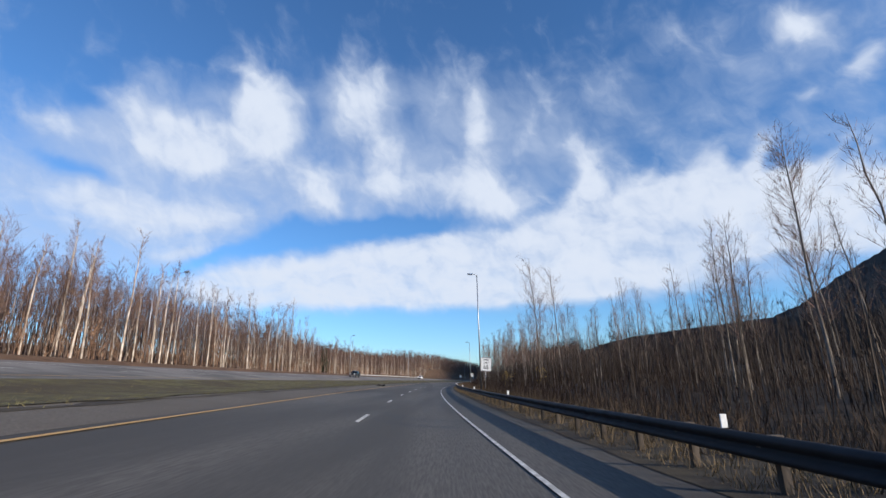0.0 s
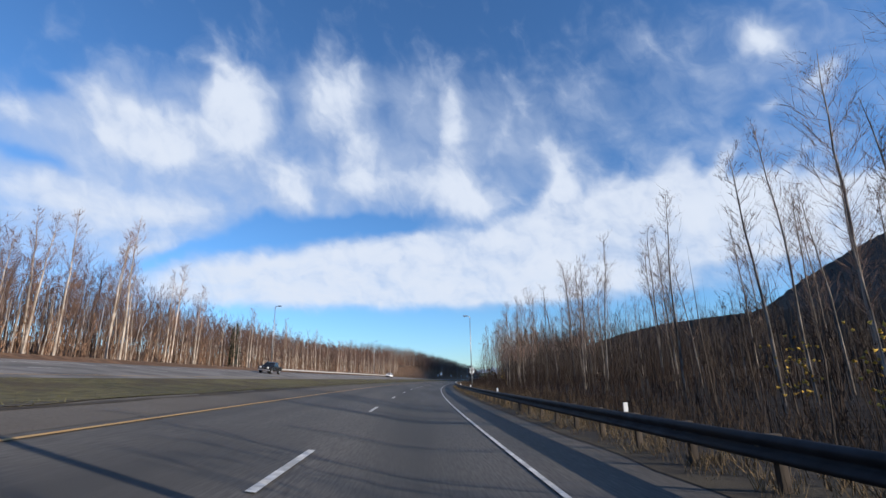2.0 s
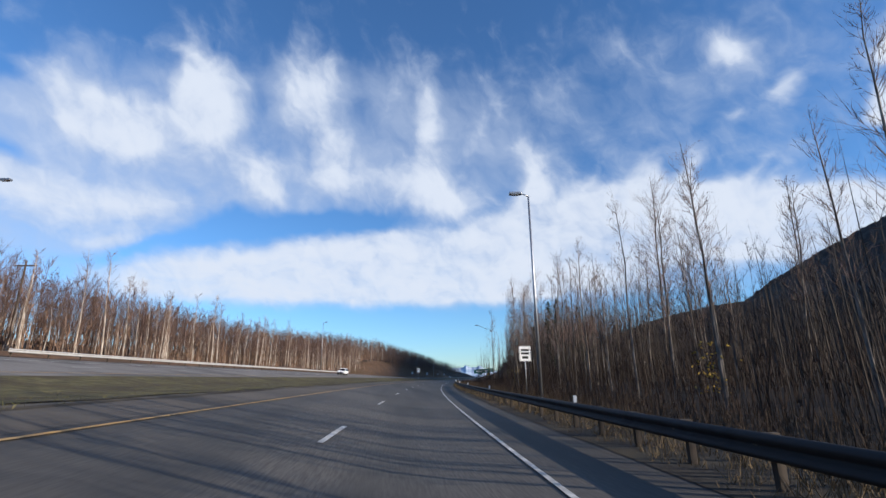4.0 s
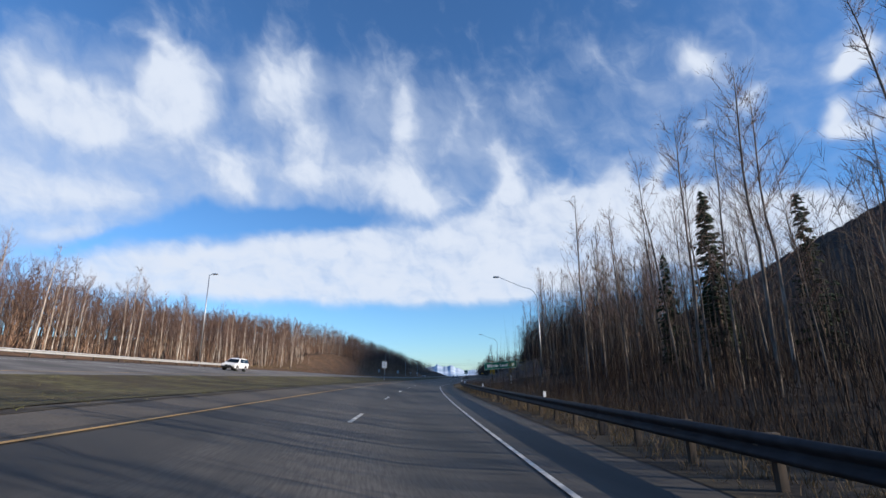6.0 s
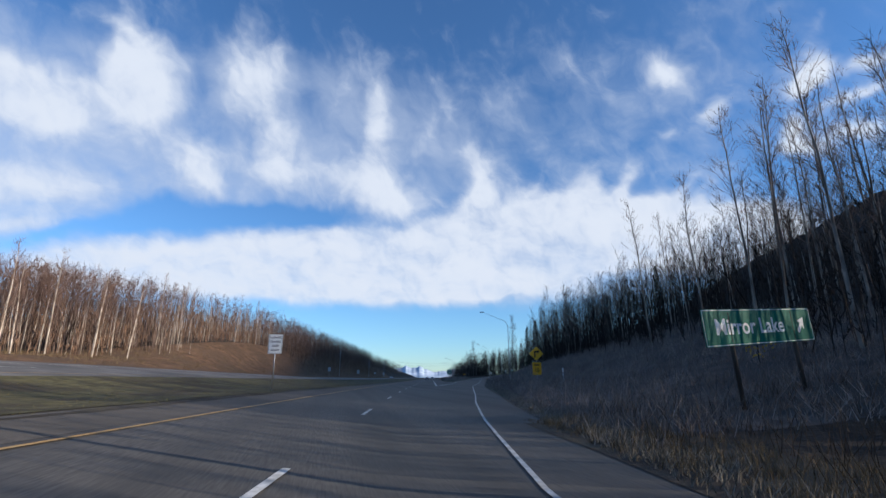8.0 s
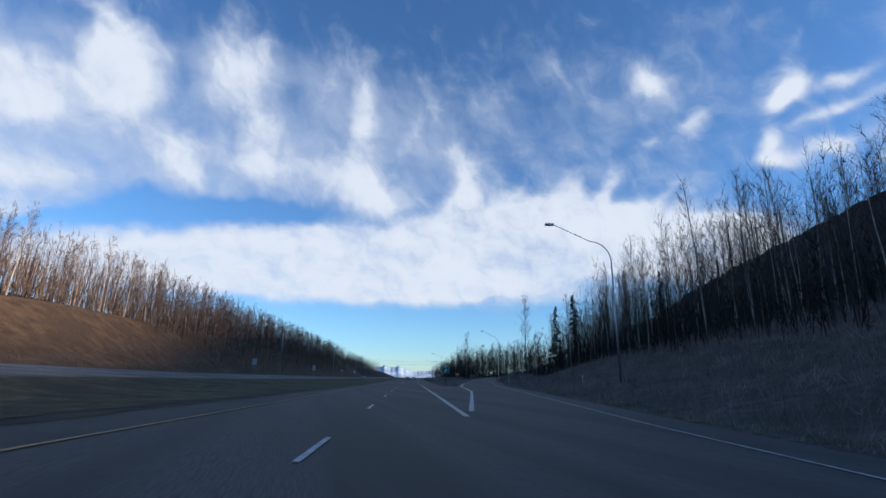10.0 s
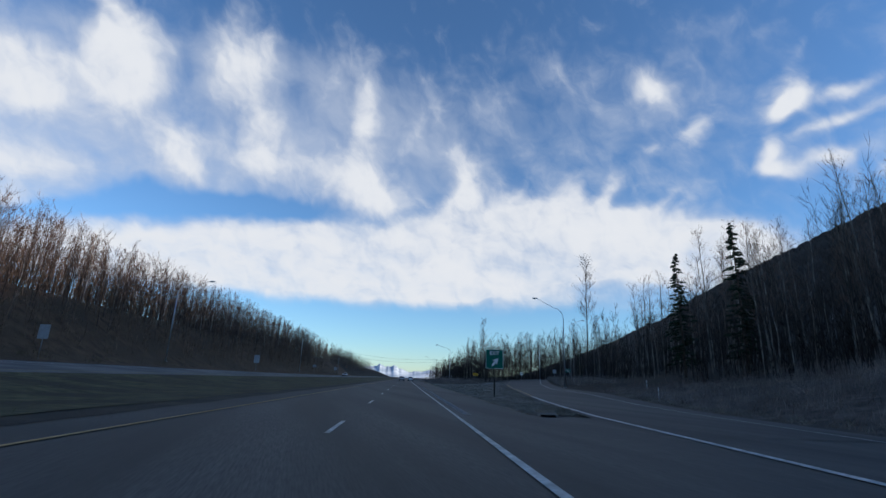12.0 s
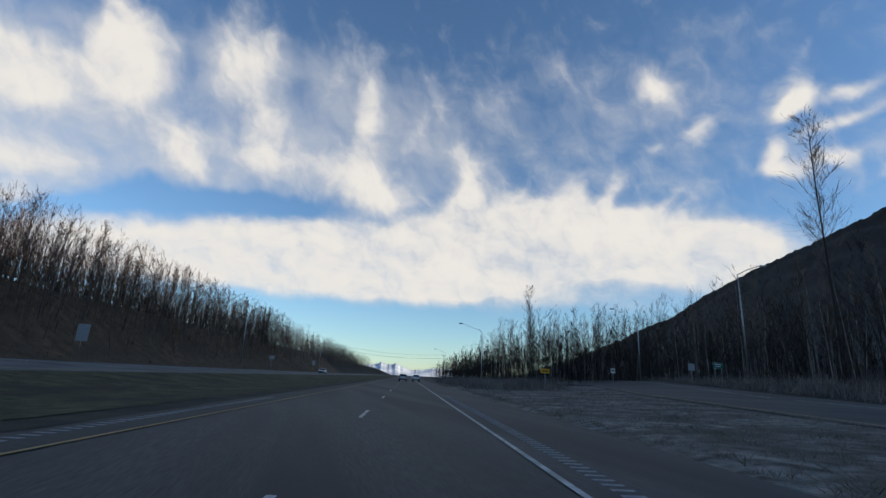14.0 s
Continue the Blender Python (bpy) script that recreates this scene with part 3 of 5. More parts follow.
strip("gravel_verge", np.arange(-60, 268, 1.5), lambda s: (3.72 + wander(s, 0.12, 0.8), np.full(len(s), 6.5)), GRAVEL, 0.012, "gravel and dead grass under the guard rail", "verge", cols=3)
strip("opposite_bank", np.arange(-60, 700, 4.0), const(-47.0, -33.0), BANK_SOIL, 0.05, "reddish-brown grassy bank beside the opposite carriageway", "bank", cols=10)
roadside = strip("roadside_bank", np.arange(262, 430, 3.0), lambda s: (np.interp(s, WHITE_EDGE[0], np.array(WHITE_EDGE[1]) + 1.5), np.interp(s, WHITE_EDGE[0], np.array(WHITE_EDGE[1]) + 26.0)),
      DRY_TURF, 0.12, "grey-brown brushy bank beside the exit lane", "bank", cols=16, tuck=0.16)
for v in roadside.data.vertices[:17]:          # its first edge dips into the soil
    v.co.z -= 0.35

# ---- painted lines ----
LINE_S = np.concatenate([np.arange(-60, 600, 2.0), np.arange(600, 1000, 10.0)])


def line(name, s, d_of, width, mat, label, lift=0.016):
    half = width if callable(width) else (lambda q: width / 2)
    return strip(name, s, lambda q: (d_of(q) - half(q), d_of(q) + half(q)), mat, lift, label, "road marking", cols=1)


line("edge_line", LINE_S, lambda s: -5.3 - 0.05 * ease(s, 290, 350), 0.10, PAINT_YELLOW, "worn yellow line along the median side", 0.02)
line("edge_line", np.arange(-60, 546, 2.0), lambda s: np.interp(s, *WHITE_EDGE), 0.09, PAINT_WHITE, "white line along the outer edge and exit ramp", 0.02)
line("gore_line", np.concatenate([np.arange(333, 600, 2.0), np.arange(600, 1000, 10.0)]), lambda s: 2.18 + drift(s) * np.interp(s, [365, 431], [1, 0.6]), lambda q: np.interp(q, [370, 398], [0.12, 0.06]), PAINT_WHITE, "broad white line between road and exit lane", 0.02)
line("gore_line", np.arange(336, 423, 2.0), lambda s: np.interp(s, *GORE_EDGE), 0.24, PAINT_WHITE, "broad white line along the exit ramp", 0.024)
line("edge_line", np.arange(422, 520, 2.0), lambda s: np.interp(s, *GORE_EDGE), 0.13, PAINT_YELLOW, "yellow line along the inner side of the exit ramp", 0.026)
line("edge_line", LINE_S, lambda s: -21.4 + 0 * s, 0.13, PAINT_YELLOW, "yellow line of the opposite carriageway", 0.05)
line("edge_line", LINE_S, lambda s: -29.2 + 0 * s, 0.13, PAINT_WHITE, "white edge line of the opposite carriageway", 0.05)
for k in range(-4, 58):
    s0 = 41.9 - 13.36 * 3 + 13.36 * k
    strip("lane_dash", np.linspace(s0, s0 + 3.2, 3), lambda s: (-1.82 + drift(s), -1.70 + drift(s)), PAINT_WHITE, 0.021, parent=road, cols=1)
    strip("lane_dash", np.linspace(s0, s0 + 3.2, 3), const(-25.35, -25.22), PAINT_WHITE, 0.05, parent=road, cols=1)

# ---- mountains ----
# azimuth and elevation of the crest seen from the middle of the drive
# past 61 degrees it is unseen, raised to shade the later road
SKYLINE = [(18, 0.0), (24, 0.6), (30, 2.8), (34, 4.6), (36, 5.5), (38.5, 6.6), (41.5, 8.4), (44, 9.9), (47, 11.4), (50, 12.8), (54, 14.5), (60, 16.5), (75, 20), (90, 22),
           (104, 22), (108.99, 21.56), (112.7, 21.34), (113.8, 21.21), (114.54, 21.02), (115.09, 20.85), (115.83, 20.63), (116.56, 20.43), (116.89, 20.23), (117.14, 20.13),
           (117.47, 19.92), (118.19, 19.14), (124, 14), (150, 6)]
CREST = 3000.0
ma = np.concatenate([np.arange(18, 70, 0.25), np.arange(70, 108, 1.5), np.arange(108, 119, 0.2), np.arange(119, 151, 2.0)])
mr = np.concatenate([np.arange(260, 1000, 60.0), np.arange(1000, 2800, 120.0), np.arange(2800, 3240, 40.0), np.arange(3300, 4700, 200.0)])
MA, MR = np.meshgrid(ma, mr, indexing="ij")
MX, MY = 25 + MR * np.sin(np.radians(MA)), 200 + MR * np.cos(np.radians(MA))
top = CREST * np.tan(np.radians(np.interp(MA, [q[0] for q in SKYLINE], [q[1] for q in SKYLINE])))
rise = np.clip((MR - 260) / (CREST - 260), 0, 1)
ridge = top * (0.55 * rise + 0.45 * rise ** 2) * (1 - ease(MR, CREST, CREST + 1600) * 0.6)
lump = np.array([noise.fractal(Vector((x * 0.004, y * 0.004, 3.0)), 0.9, 2.0, 6) for x, y in zip(MX.ravel(), MY.ravel())]).reshape(MX.shape)
calm = 1 - ease(MA, 72, 82)
spiky = np.random.default_rng(12).uniform(0, 9, MX.shape) * ease(MR, 600, 1500) * calm      # treetops along the crest
MZ = ridge * (1 + 0.03 * lump * calm) + (lump * 7 * ease(MR, 300, 900) + spiky) * calm - 3
nm = len(mr)
i, j = np.meshgrid(np.arange(len(ma) - 1), np.arange(nm - 1), indexing="ij")
a = (i * nm + j).ravel()
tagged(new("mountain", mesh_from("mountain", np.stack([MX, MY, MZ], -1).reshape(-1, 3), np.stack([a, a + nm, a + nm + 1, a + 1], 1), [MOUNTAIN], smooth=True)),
       "wooded mountainside coloured dark for shade beside the highway", "mountain", kind="structure")


def snow_range(name, dist, a0, a1, height, seed, label):
    n = 420
    az_ = np.radians(np.linspace(a0, a1, n))
    prof = np.array([0.52 + 0.36 * (1 - 2 * abs(noise.noise(Vector((q * 0.36, seed, 0.5))))) + 0.13 * noise.fractal(Vector((q * 1.6, seed, 2.5)), 0.9, 2.1, 4) for q in np.degrees(az_)])
    prof = np.clip(prof, 0.15, 1.2)
    env = np.sin(np.linspace(0, np.pi, n)) ** 0.6
    h = height * prof * env
    rows_ = []
    levels = ((0.0, -700), (0.22, -540), (0.45, -380), (0.64, -250), (0.83, -110), (1.0, 0), (0.2, 500))
    for f, back in levels:
        side = np.array([noise.noise(Vector((q * 0.9, seed + f * 3, 4))) for q in np.degrees(az_)]) * 70
        rr = dist + back + (side if 0 < f < 1 else 0)
        rows_.append(np.stack([25 + rr * np.sin(az_), 200 + rr * np.cos(az_), h * f - (8 if f == 0 else 0)], 1))
    v = np.concatenate(rows_)
    i_, j_ = np.meshgrid(np.arange(len(levels) - 1), np.arange(n - 1), indexing="ij")
    q = (i_ * n + j_).ravel()
    tagged(new(name, mesh_from(name, v, np.stack([q, q + 1, q + n + 1, q + n], 1), [SNOW], smooth=True)), label, "mountains", kind="structure")


snow_range("backdrop", 4300, -4, 22, 105, 4.0, "distant snowy mountain range tinted blue for haze on the horizon")

# ---- trees ----
rng = np.random.default_rng(7)


def cones(p0, p1, r0, r1, sides, wob=None):
    """Open tapered sticks from p0 to p1; r1 of 0 gives spikes. Returns verts, triangles."""
    p0, p1 = np.asarray(p0, float).reshape(-1, 3), np.asarray(p1, float).reshape(-1, 3)
    n = len(p0)
    r0 = np.broadcast_to(np.asarray(r0, float), (n,))
    ax = p1 - p0
    ax = ax / np.maximum(np.linalg.norm(ax, axis=1, keepdims=True), 1e-6)
    ref = np.where(np.abs(ax[:, 2:3]) > 0.9, np.array([[1.0, 0, 0]]), np.array([[0, 0, 1.0]]))
    u = np.cross(ax, ref)
    u /= np.linalg.norm(u, axis=1, keepdims=True)
    v = np.cross(ax, u)
    if sides == 1:                              # slivers for twigs too fine to have a visible round
        turn = (np.arange(n) * 2.399)[:, None]
        w = (u * np.cos(turn) + v * np.sin(turn)) * r0[:, None]
        return np.stack([p0 - w, p0 + w, p1], 1).reshape(-1, 3), np.arange(n * 3).reshape(-1, 3)
    ang = np.arange(sides) * 2 * np.pi / sides
    ring = u[:, None] * np.cos(ang)[None, :, None] + v[:, None] * np.sin(ang)[None, :, None]
    base = p0[:, None] + ring * r0[:, None, None]
    k = np.arange(sides)
    if np.isscalar(r1) and r1 == 0:
        verts = np.concatenate([base, p1[:, None]], 1)
        f = np.stack([k, (k + 1) % sides, np.full(sides, sides)], 1)
    else:
        r1 = np.broadcast_to(np.asarray(r1, float), (n,))
        verts = np.concatenate([base, p1[:, None] + ring * r1[:, None, None]], 1)
        f = np.concatenate([np.stack([k, (k + 1) % sides, sides + (k + 1) % sides], 1), np.stack([k, sides + (k + 1) % sides, sides + k], 1)])
    m = verts.shape[1]
    faces = (np.arange(n)[:, None, None] * m + f[None]).reshape(-1, 3)
    return verts.reshape(-1, 3), faces


def merged(bits):
    vs, fs, o = [], [], 0
    for v, f in bits:
        vs.append(v)
        fs.append(f + o)
        o += len(v)
    return np.concatenate(vs), np.concatenate(fs)


def bare_tree(h, trunk_r, bare, spread, limbs, twigs, upright, twig_r, seed):
    """Trunk and crown arrays of one leafless tree of height h. bare: the share of clean stem; upright: how steeply limbs climb."""
    g = np.random.default_rng(seed)
    n = 10
    t = np.linspace(0, 1, n)
    lean = g.normal(0, 0.022, 2)
    bend = g.normal(0, 0.006, (n, 2)).cumsum(0)
    line_ = np.stack([(lean[0] * t + bend[:, 0] * t) * h, (lean[1] * t + bend[:, 1] * t) * h, t * h], 1)
    rad = trunk_r * (1 - t) ** 0.8 + 0.012
    trunk = []
    for k in range(n - 1):
        trunk.append(cones(line_[k], line_[k + 1], rad[k], rad[k + 1] if k < n - 2 else 0.008, 6))
    at = lambda q: np.stack([np.interp(q, t, line_[:, c]) for c in range(3)], -1)
    lt = np.sort(bare + (0.97 - bare) * g.random(limbs) ** 0.85)
    p = at(lt)
    phi = g.random(limbs) * 2 * np.pi
    reach = spread * h * (0.35 + 0.65 * (1 - (lt - bare) / (1 - bare))) * g.uniform(0.55, 1.15, limbs)
    up = upright + g.normal(0, 0.18, limbs)
    dirs = np.stack([np.cos(phi), np.sin(phi), up], 1)
    dirs /= np.linalg.norm(dirs, axis=1, keepdims=True)
    mid = p + dirs * reach[:, None] * 0.5
    d2 = dirs + np.array([0, 0, 0.35]) + g.normal(0, 0.15, dirs.shape)
    d2 /= np.linalg.norm(d2, axis=1, keepdims=True)
    end = mid + d2 * reach[:, None] * 0.5
    lr = np.interp(lt, t, rad) * 0.15 + 0.004
    crown = [cones(p, mid, lr, lr * 0.6, 3), cones(mid, end, lr * 0.6, 0, 3)]
    # twigs along the limbs, and twigs on the twigs
    li = g.integers(0, limbs, twigs)
    q = g.random(twigs) ** 0.7
    base = np.where(q[:, None] < 0.5, p[li] + (mid - p)[li] * (q[:, None] * 2), mid[li] + (end - mid)[li] * (q[:, None] * 2 - 1))
    td = dirs[li] + g.normal(0, 0.45, (twigs, 3)) + np.array([0, 0, 0.4])
    td /= np.linalg.norm(td, axis=1, keepdims=True)
    tl = reach[li] * g.uniform(0.3, 0.62, twigs)
    tip = base + td * tl[:, None]
    crown.append(cones(base, tip, twig_r * 1.2, 0, 1))
    ti = np.repeat(np.arange(twigs), 3)
    q = 0.1 + 0.9 * g.random(len(ti))
    b2 = base[ti] + (tip - base)[ti] * q[:, None]
    d3 = td[ti] + g.normal(0, 0.55, (len(ti), 3)) + np.array([0, 0, 0.3])
    d3 /= np.linalg.norm(d3, axis=1, keepdims=True)
    crown.append(cones(b2, b2 + d3 * (tl[ti] * g.uniform(0.35, 0.8, len(ti)))[:, None], twig_r * 0.7, 0, 1))
    return merged(trunk), merged(crown)


def tree_kind(count, h, trunk_r, bare, spread, limbs, twigs, upright, twig_r, bark, seed):
    kinds = []
    for k in range(count):
        (tv, tf), (cv, cf) = bare_tree(h * (0.9 + 0.2 * k / max(1, count - 1)), trunk_r, bare, spread, limbs, twigs, upright, twig_r, seed + k)
        kinds.append((mesh_from("trunk", tv, tf, [bark], smooth=True), mesh_from("crown", cv, cf, [TWIG])))
    return kinds


BIRCH_KINDS = tree_kind(6, 12.5, 0.10, 0.36, 0.16, 50, 240, 1.3, 0.012, BIRCH, 100)
ASPEN_KINDS = tree_kind(8, 14.0, 0.070, 0.32, 0.165, 60, 250, 1.2, 0.008, GREY_BARK, 200)
COTTON_KINDS = tree_kind(4, 15.0, 0.080, 0.28, 0.23, 66, 420, 1.1, 0.008, GREY_BARK, 300)
POPLAR_KINDS = tree_kind(2, 23.0, 0.11, 0.40, 0.15, 90, 620, 1.3, 0.014, SHADED_BARK, 320)


def plant(kinds, name, s, d, size, label, group):
    k = kinds[int(rng.integers(len(kinds)))]
    m = place(s, d) @ Matrix.Rotation(float(rng.random() * 6.283), 4, "Z") @ Matrix.Rotation(float(rng.normal(0, 0.02)), 4, "X") @ Matrix.Diagonal((size, size, size, 1))
    root = new(name)
    root.matrix_basis = m @ Matrix.Translation((0, 0, -0.15))
    tagged(root, label, "tree", group)
    for nm_, me in zip(("trunk", "crown"), k):
        ob = new(nm_, me)
        ob.parent = root
    return root


def wood_stuff(name, s, d, heights, radius, limbs, twigs, mats, label, lean=0.05, crown_from=0.4, twig_r=0.02, steep=(0.8, 2.2)):
    """Many slim bare trees in one mesh: stem, limbs and twigs."""
    n = len(s)
    g = np.random.default_rng(len(name) + n)
    x, y = plan(s, d)
    z = level(s, d) - 0.2
    base = np.stack([x, y, z], 1)
    lean_ = np.concatenate([g.normal(0, lean, (n, 2)), np.ones((n, 1))], 1)
    top_ = base + lean_ * heights[:, None]
    mid = base + lean_ * heights[:, None] * 0.5 + np.concatenate([g.normal(0, 0.12, (n, 2)), np.zeros((n, 1))], 1)
    bits = [cones(base, mid, radius, radius * 0.65, 3), cones(mid, top_, radius * 0.65, 0, 3)]
    ns = sum(len(b[1]) for b in bits)
    ti = np.repeat(np.arange(n), limbs)
    q = crown_from + (0.97 - crown_from) * g.random(len(ti))
    b0 = np.where(q[:, None] < 0.5, base[ti] + (mid - base)[ti] * q[:, None] * 2, mid[ti] + (top_ - mid)[ti] * (q[:, None] * 2 - 1))
    phi = g.random(len(ti)) * 6.283
    dirs = np.stack([np.cos(phi), np.sin(phi), g.uniform(*steep, len(ti))], 1)
    dirs /= np.linalg.norm(dirs, axis=1, keepdims=True)
    ln = heights[ti] * g.uniform(0.09, 0.19, len(ti)) * (1.25 - 0.6 * q)
    e0 = b0 + dirs * ln[:, None]
    bits.append(cones(b0, e0, twig_r * 1.2, 0, 1))
    wi = np.repeat(np.arange(len(ti)), twigs)
    q2 = g.random(len(wi))
    b1 = b0[wi] + (e0 - b0)[wi] * q2[:, None]
    d2 = dirs[wi] + g.normal(0, 0.5, (len(wi), 3)) + np.array([0, 0, 0.25])
    d2 /= np.linalg.norm(d2, axis=1, keepdims=True)
    bits.append(cones(b1, b1 + d2 * (ln[wi] * g.uniform(0.4, 0.85, len(wi)))[:, None], twig_r, 0, 1))
    v, f = merged(bits)
    idx = np.zeros(len(f), int)
    idx[ns:] = 1
    return tagged(new(name, mesh_from(name, v, f, mats, idx)), label, "woods", kind="stuff")


def scatter(n, s0, s1, d0, d1, power=1.0):
    return rng.uniform(s0, s1, n), d0 + (d1 - d0) * rng.random(n) ** power


# birches along the opposite carriageway
for k in range(110):
    s, d = rng.uniform(-12, 330), -rng.uniform(38.5, 47)
    plant(BIRCH_KINDS, "birch_tree", s, d, rng.uniform(0.72, 1.08) * np.interp(s, [140, 165], [1.36, 1.0]), "bare white-barked birch at the wood's edge", "roadside birches")
for k in range(48):
    s = rng.uniform(330, 560)
    plant(BIRCH_KINDS, "birch_tree", s, -rng.uniform(46, 58), rng.uniform(0.75, 1.05), "bare birch on the bank above the opposite carriageway", "bank birches")
# slim aspens and cottonwoods behind the guard rail
for k in range(165):
    s = rng.uniform(6, 250)
    plant(ASPEN_KINDS, "aspen_tree", s, rng.uniform(18, 28) if 30 < s < 54 or s > 224 else rng.uniform(11, 27), rng.uniform(0.75, 1.1) * np.interp(s, [0, 60, 110, 180, 250], [0.62, 0.74, 0.82, 1.0, 1.12]), "slim bare aspen standing in roadside thicket", "roadside aspens")
for s, d, h in ((20.5, 18, 12.0), (24, 21, 13.0), (27, 18.5, 11.5), (33, 22, 11.0), (73, 17, 18.0), (76, 20.5, 17.0), (81, 18, 14.5), (114, 17, 15.5), (122, 18, 14.5), (128, 22, 15.0),
                (160, 18, 16.0), (167, 21, 17.0), (211, 17, 17.5), (215, 21, 18.5), (219, 18, 18.5), (232, 22, 19.0)):
    plant(COTTON_KINDS, "cottonwood_tree", s, d, h / 15.0, "tall bare cottonwood above roadside thicket", "roadside cottonwoods")
for k in range(34):
    s = rng.uniform(250, 285)
    plant(ASPEN_KINDS, "aspen_tree", s, rng.uniform(24, 40), rng.uniform(1.0, 1.3), "tall bare aspen behind the brushy bank", "slope aspens")
for k in range(96):
    s = rng.uniform(258, 446)
    plant(ASPEN_KINDS, "aspen_tree", s, np.interp(s, WHITE_EDGE[0], np.array(WHITE_EDGE[1]) + 15) + rng.uniform(0, 22), rng.uniform(0.95, 1.35) * np.interp(s, [258, 275, 300, 330, 360], [1.0, 0.92, 0.72, 0.76, 1.0]), "bare aspen on the shaded slope", "slope aspens")
for k in range(38):
    plant(ASPEN_KINDS, "aspen_tree", rng.uniform(412, 478), rng.uniform(40, 62), rng.uniform(1.1, 1.4), "tall bare aspen on the slope above the ramp", "slope aspens")
for k in range(60):
    s = rng.uniform(455, 600)
    plant(ASPEN_KINDS, "aspen_tree", s, (rng.uniform(43, 70) if s < 530 else rng.uniform(24, 60)), rng.uniform(0.9, 1.25), "bare aspen beyond the exit ramp", "ramp aspens")
for s, d, size in ((483, 40.6, 1.12), (549.6, 28.3, 0.88)):
    plant(POPLAR_KINDS, "cottonwood_tree", s, d, size, "tall bare cottonwood standing above the tree line", "tall cottonwoods")

def stems(name, s, d, heights, radius, mat, label, lean=0.04):
    """A crowd of plain thin trunks deep in the wood."""
    n = len(s)
    g = np.random.default_rng(n + 3)
    x, y = plan(s, d)
    base = np.stack([x, y, level(s, d) - 0.2], 1)
    up = np.concatenate([g.normal(0, lean, (n, 2)), np.ones((n, 1))], 1) * heights[:, None]
    mid = base + up * 0.5 + np.concatenate([g.normal(0, 0.15, (n, 2)), np.zeros((n, 1))], 1)
    v, f = merged([cones(base, mid, radius, radius * 0.7, 3), cones(mid, base + up, radius * 0.7, 0, 3)])
    return tagged(new(name, mesh_from(name, v, f, [mat])), label, "woods", kind="stuff")


def edge_scatter(n, s0, s1, lo, hi):
    """Places lo to hi metres beyond the paving of the exit lane."""
    s = rng.uniform(s0, s1, n)
    return s, np.interp(s, WHITE_EDGE[0], np.array(WHITE_EDGE[1]) + 2.0) + rng.uniform(lo, hi, n)


parts_ = [scatter(1700, -25, 170, -45, -72), scatter(1900, 170, 340, -45, -72)]
s_, d_ = np.concatenate([q[0] for q in parts_]), np.concatenate([q[1] for q in parts_])
wood_stuff("woods", s_, d_, rng.uniform(9.2, 12.2, len(s_)) * np.interp(s_, [0, 140, 170, 400], [1.3, 1.25, 0.98, 1.0]), rng.uniform(0.035, 0.07, len(s_)), 13, 10, [BROWN_BARK, WOODS], "dense bare birch wood with reddish-brown twigs", lean=0.035, crown_from=0.3, twig_r=0.016, steep=(1.0, 3.0))
parts_ = [scatter(350, -20, 330, -72, -100), scatter(1000, 320, 560, -47, -80), scatter(700, 398, 620, -40, -54), scatter(150, 330, 700, -80, -115), scatter(650, 560, 1000, -40, -80)]
s_, d_ = np.concatenate([q[0] for q in parts_]), np.concatenate([q[1] for q in parts_])
wood_stuff("woods", s_, d_, rng.uniform(9.2, 12.2, len(s_)) * np.interp(s_, [0, 140, 170, 400], [1.3, 1.25, 0.98, 1.0]), rng.uniform(0.035, 0.07, len(s_)), 11, 6, [BROWN_BARK, WOODS], "bare birch wood above the cutting", lean=0.035, crown_from=0.28, twig_r=0.02, steep=(1.0, 3.0))
parts_ = [scatter(430, -10, 130, 20, 48), scatter(440, 130, 232, 20, 48), edge_scatter(1500, 232, 440, 14, 50)]
s_, d_ = np.concatenate([q[0] for q in parts_]), np.concatenate([q[1] for q in parts_])
wood_stuff("woods", s_, d_, rng.uniform(8.5, 14, len(s_)) * np.interp(s_, [0, 120, 190, 262, 285, 330, 360], [0.5, 0.66, 0.95, 1.05, 0.8, 0.85, 1.2]), rng.uniform(0.035, 0.065, len(s_)), 12, 7, [SHADED_BARK, SHADED_WOODS], "dense bare aspen wood on the shaded side", lean=0.03, crown_from=0.35, twig_r=0.012, steep=(1.0, 3.0))
parts_ = [scatter(900, 440, 600, 44, 84), scatter(1100, 530, 800, 24, 50), scatter(250, 700, 1000, 24, 60)]
s_, d_ = np.concatenate([q[0] for q in parts_]), np.concatenate([q[1] for q in parts_])
wood_stuff("woods", s_, d_, rng.uniform(8.5, 14, len(s_)) * 1.15, rng.uniform(0.04, 0.07, len(s_)), 11, 5, [SHADED_BARK, SHADED_WOODS], "bare wood coloured dark for shade beyond the exit ramp", crown_from=0.25, twig_r=0.026, steep=(1.0, 3.0))
parts_ = [edge_scatter(80, 262, 440, 15, 36), scatter(70, 440, 560, 43, 70)]
s_, d_ = np.concatenate([q[0] for q in parts_]), np.concatenate([q[1] for q in parts_])
stems("stems", s_, d_, rng.uniform(8.0, 13.0, len(s_)), rng.uniform(0.04, 0.07, len(s_)), BIRCH, "scattered pale trunks in the shaded wood")
parts_ = [scatter(1100, -25, 345, -42, -62), scatter(420, 330, 600, -47, -70)]
s_, d_ = np.concatenate([q[0] for q in parts_]), np.concatenate([q[1] for q in parts_])
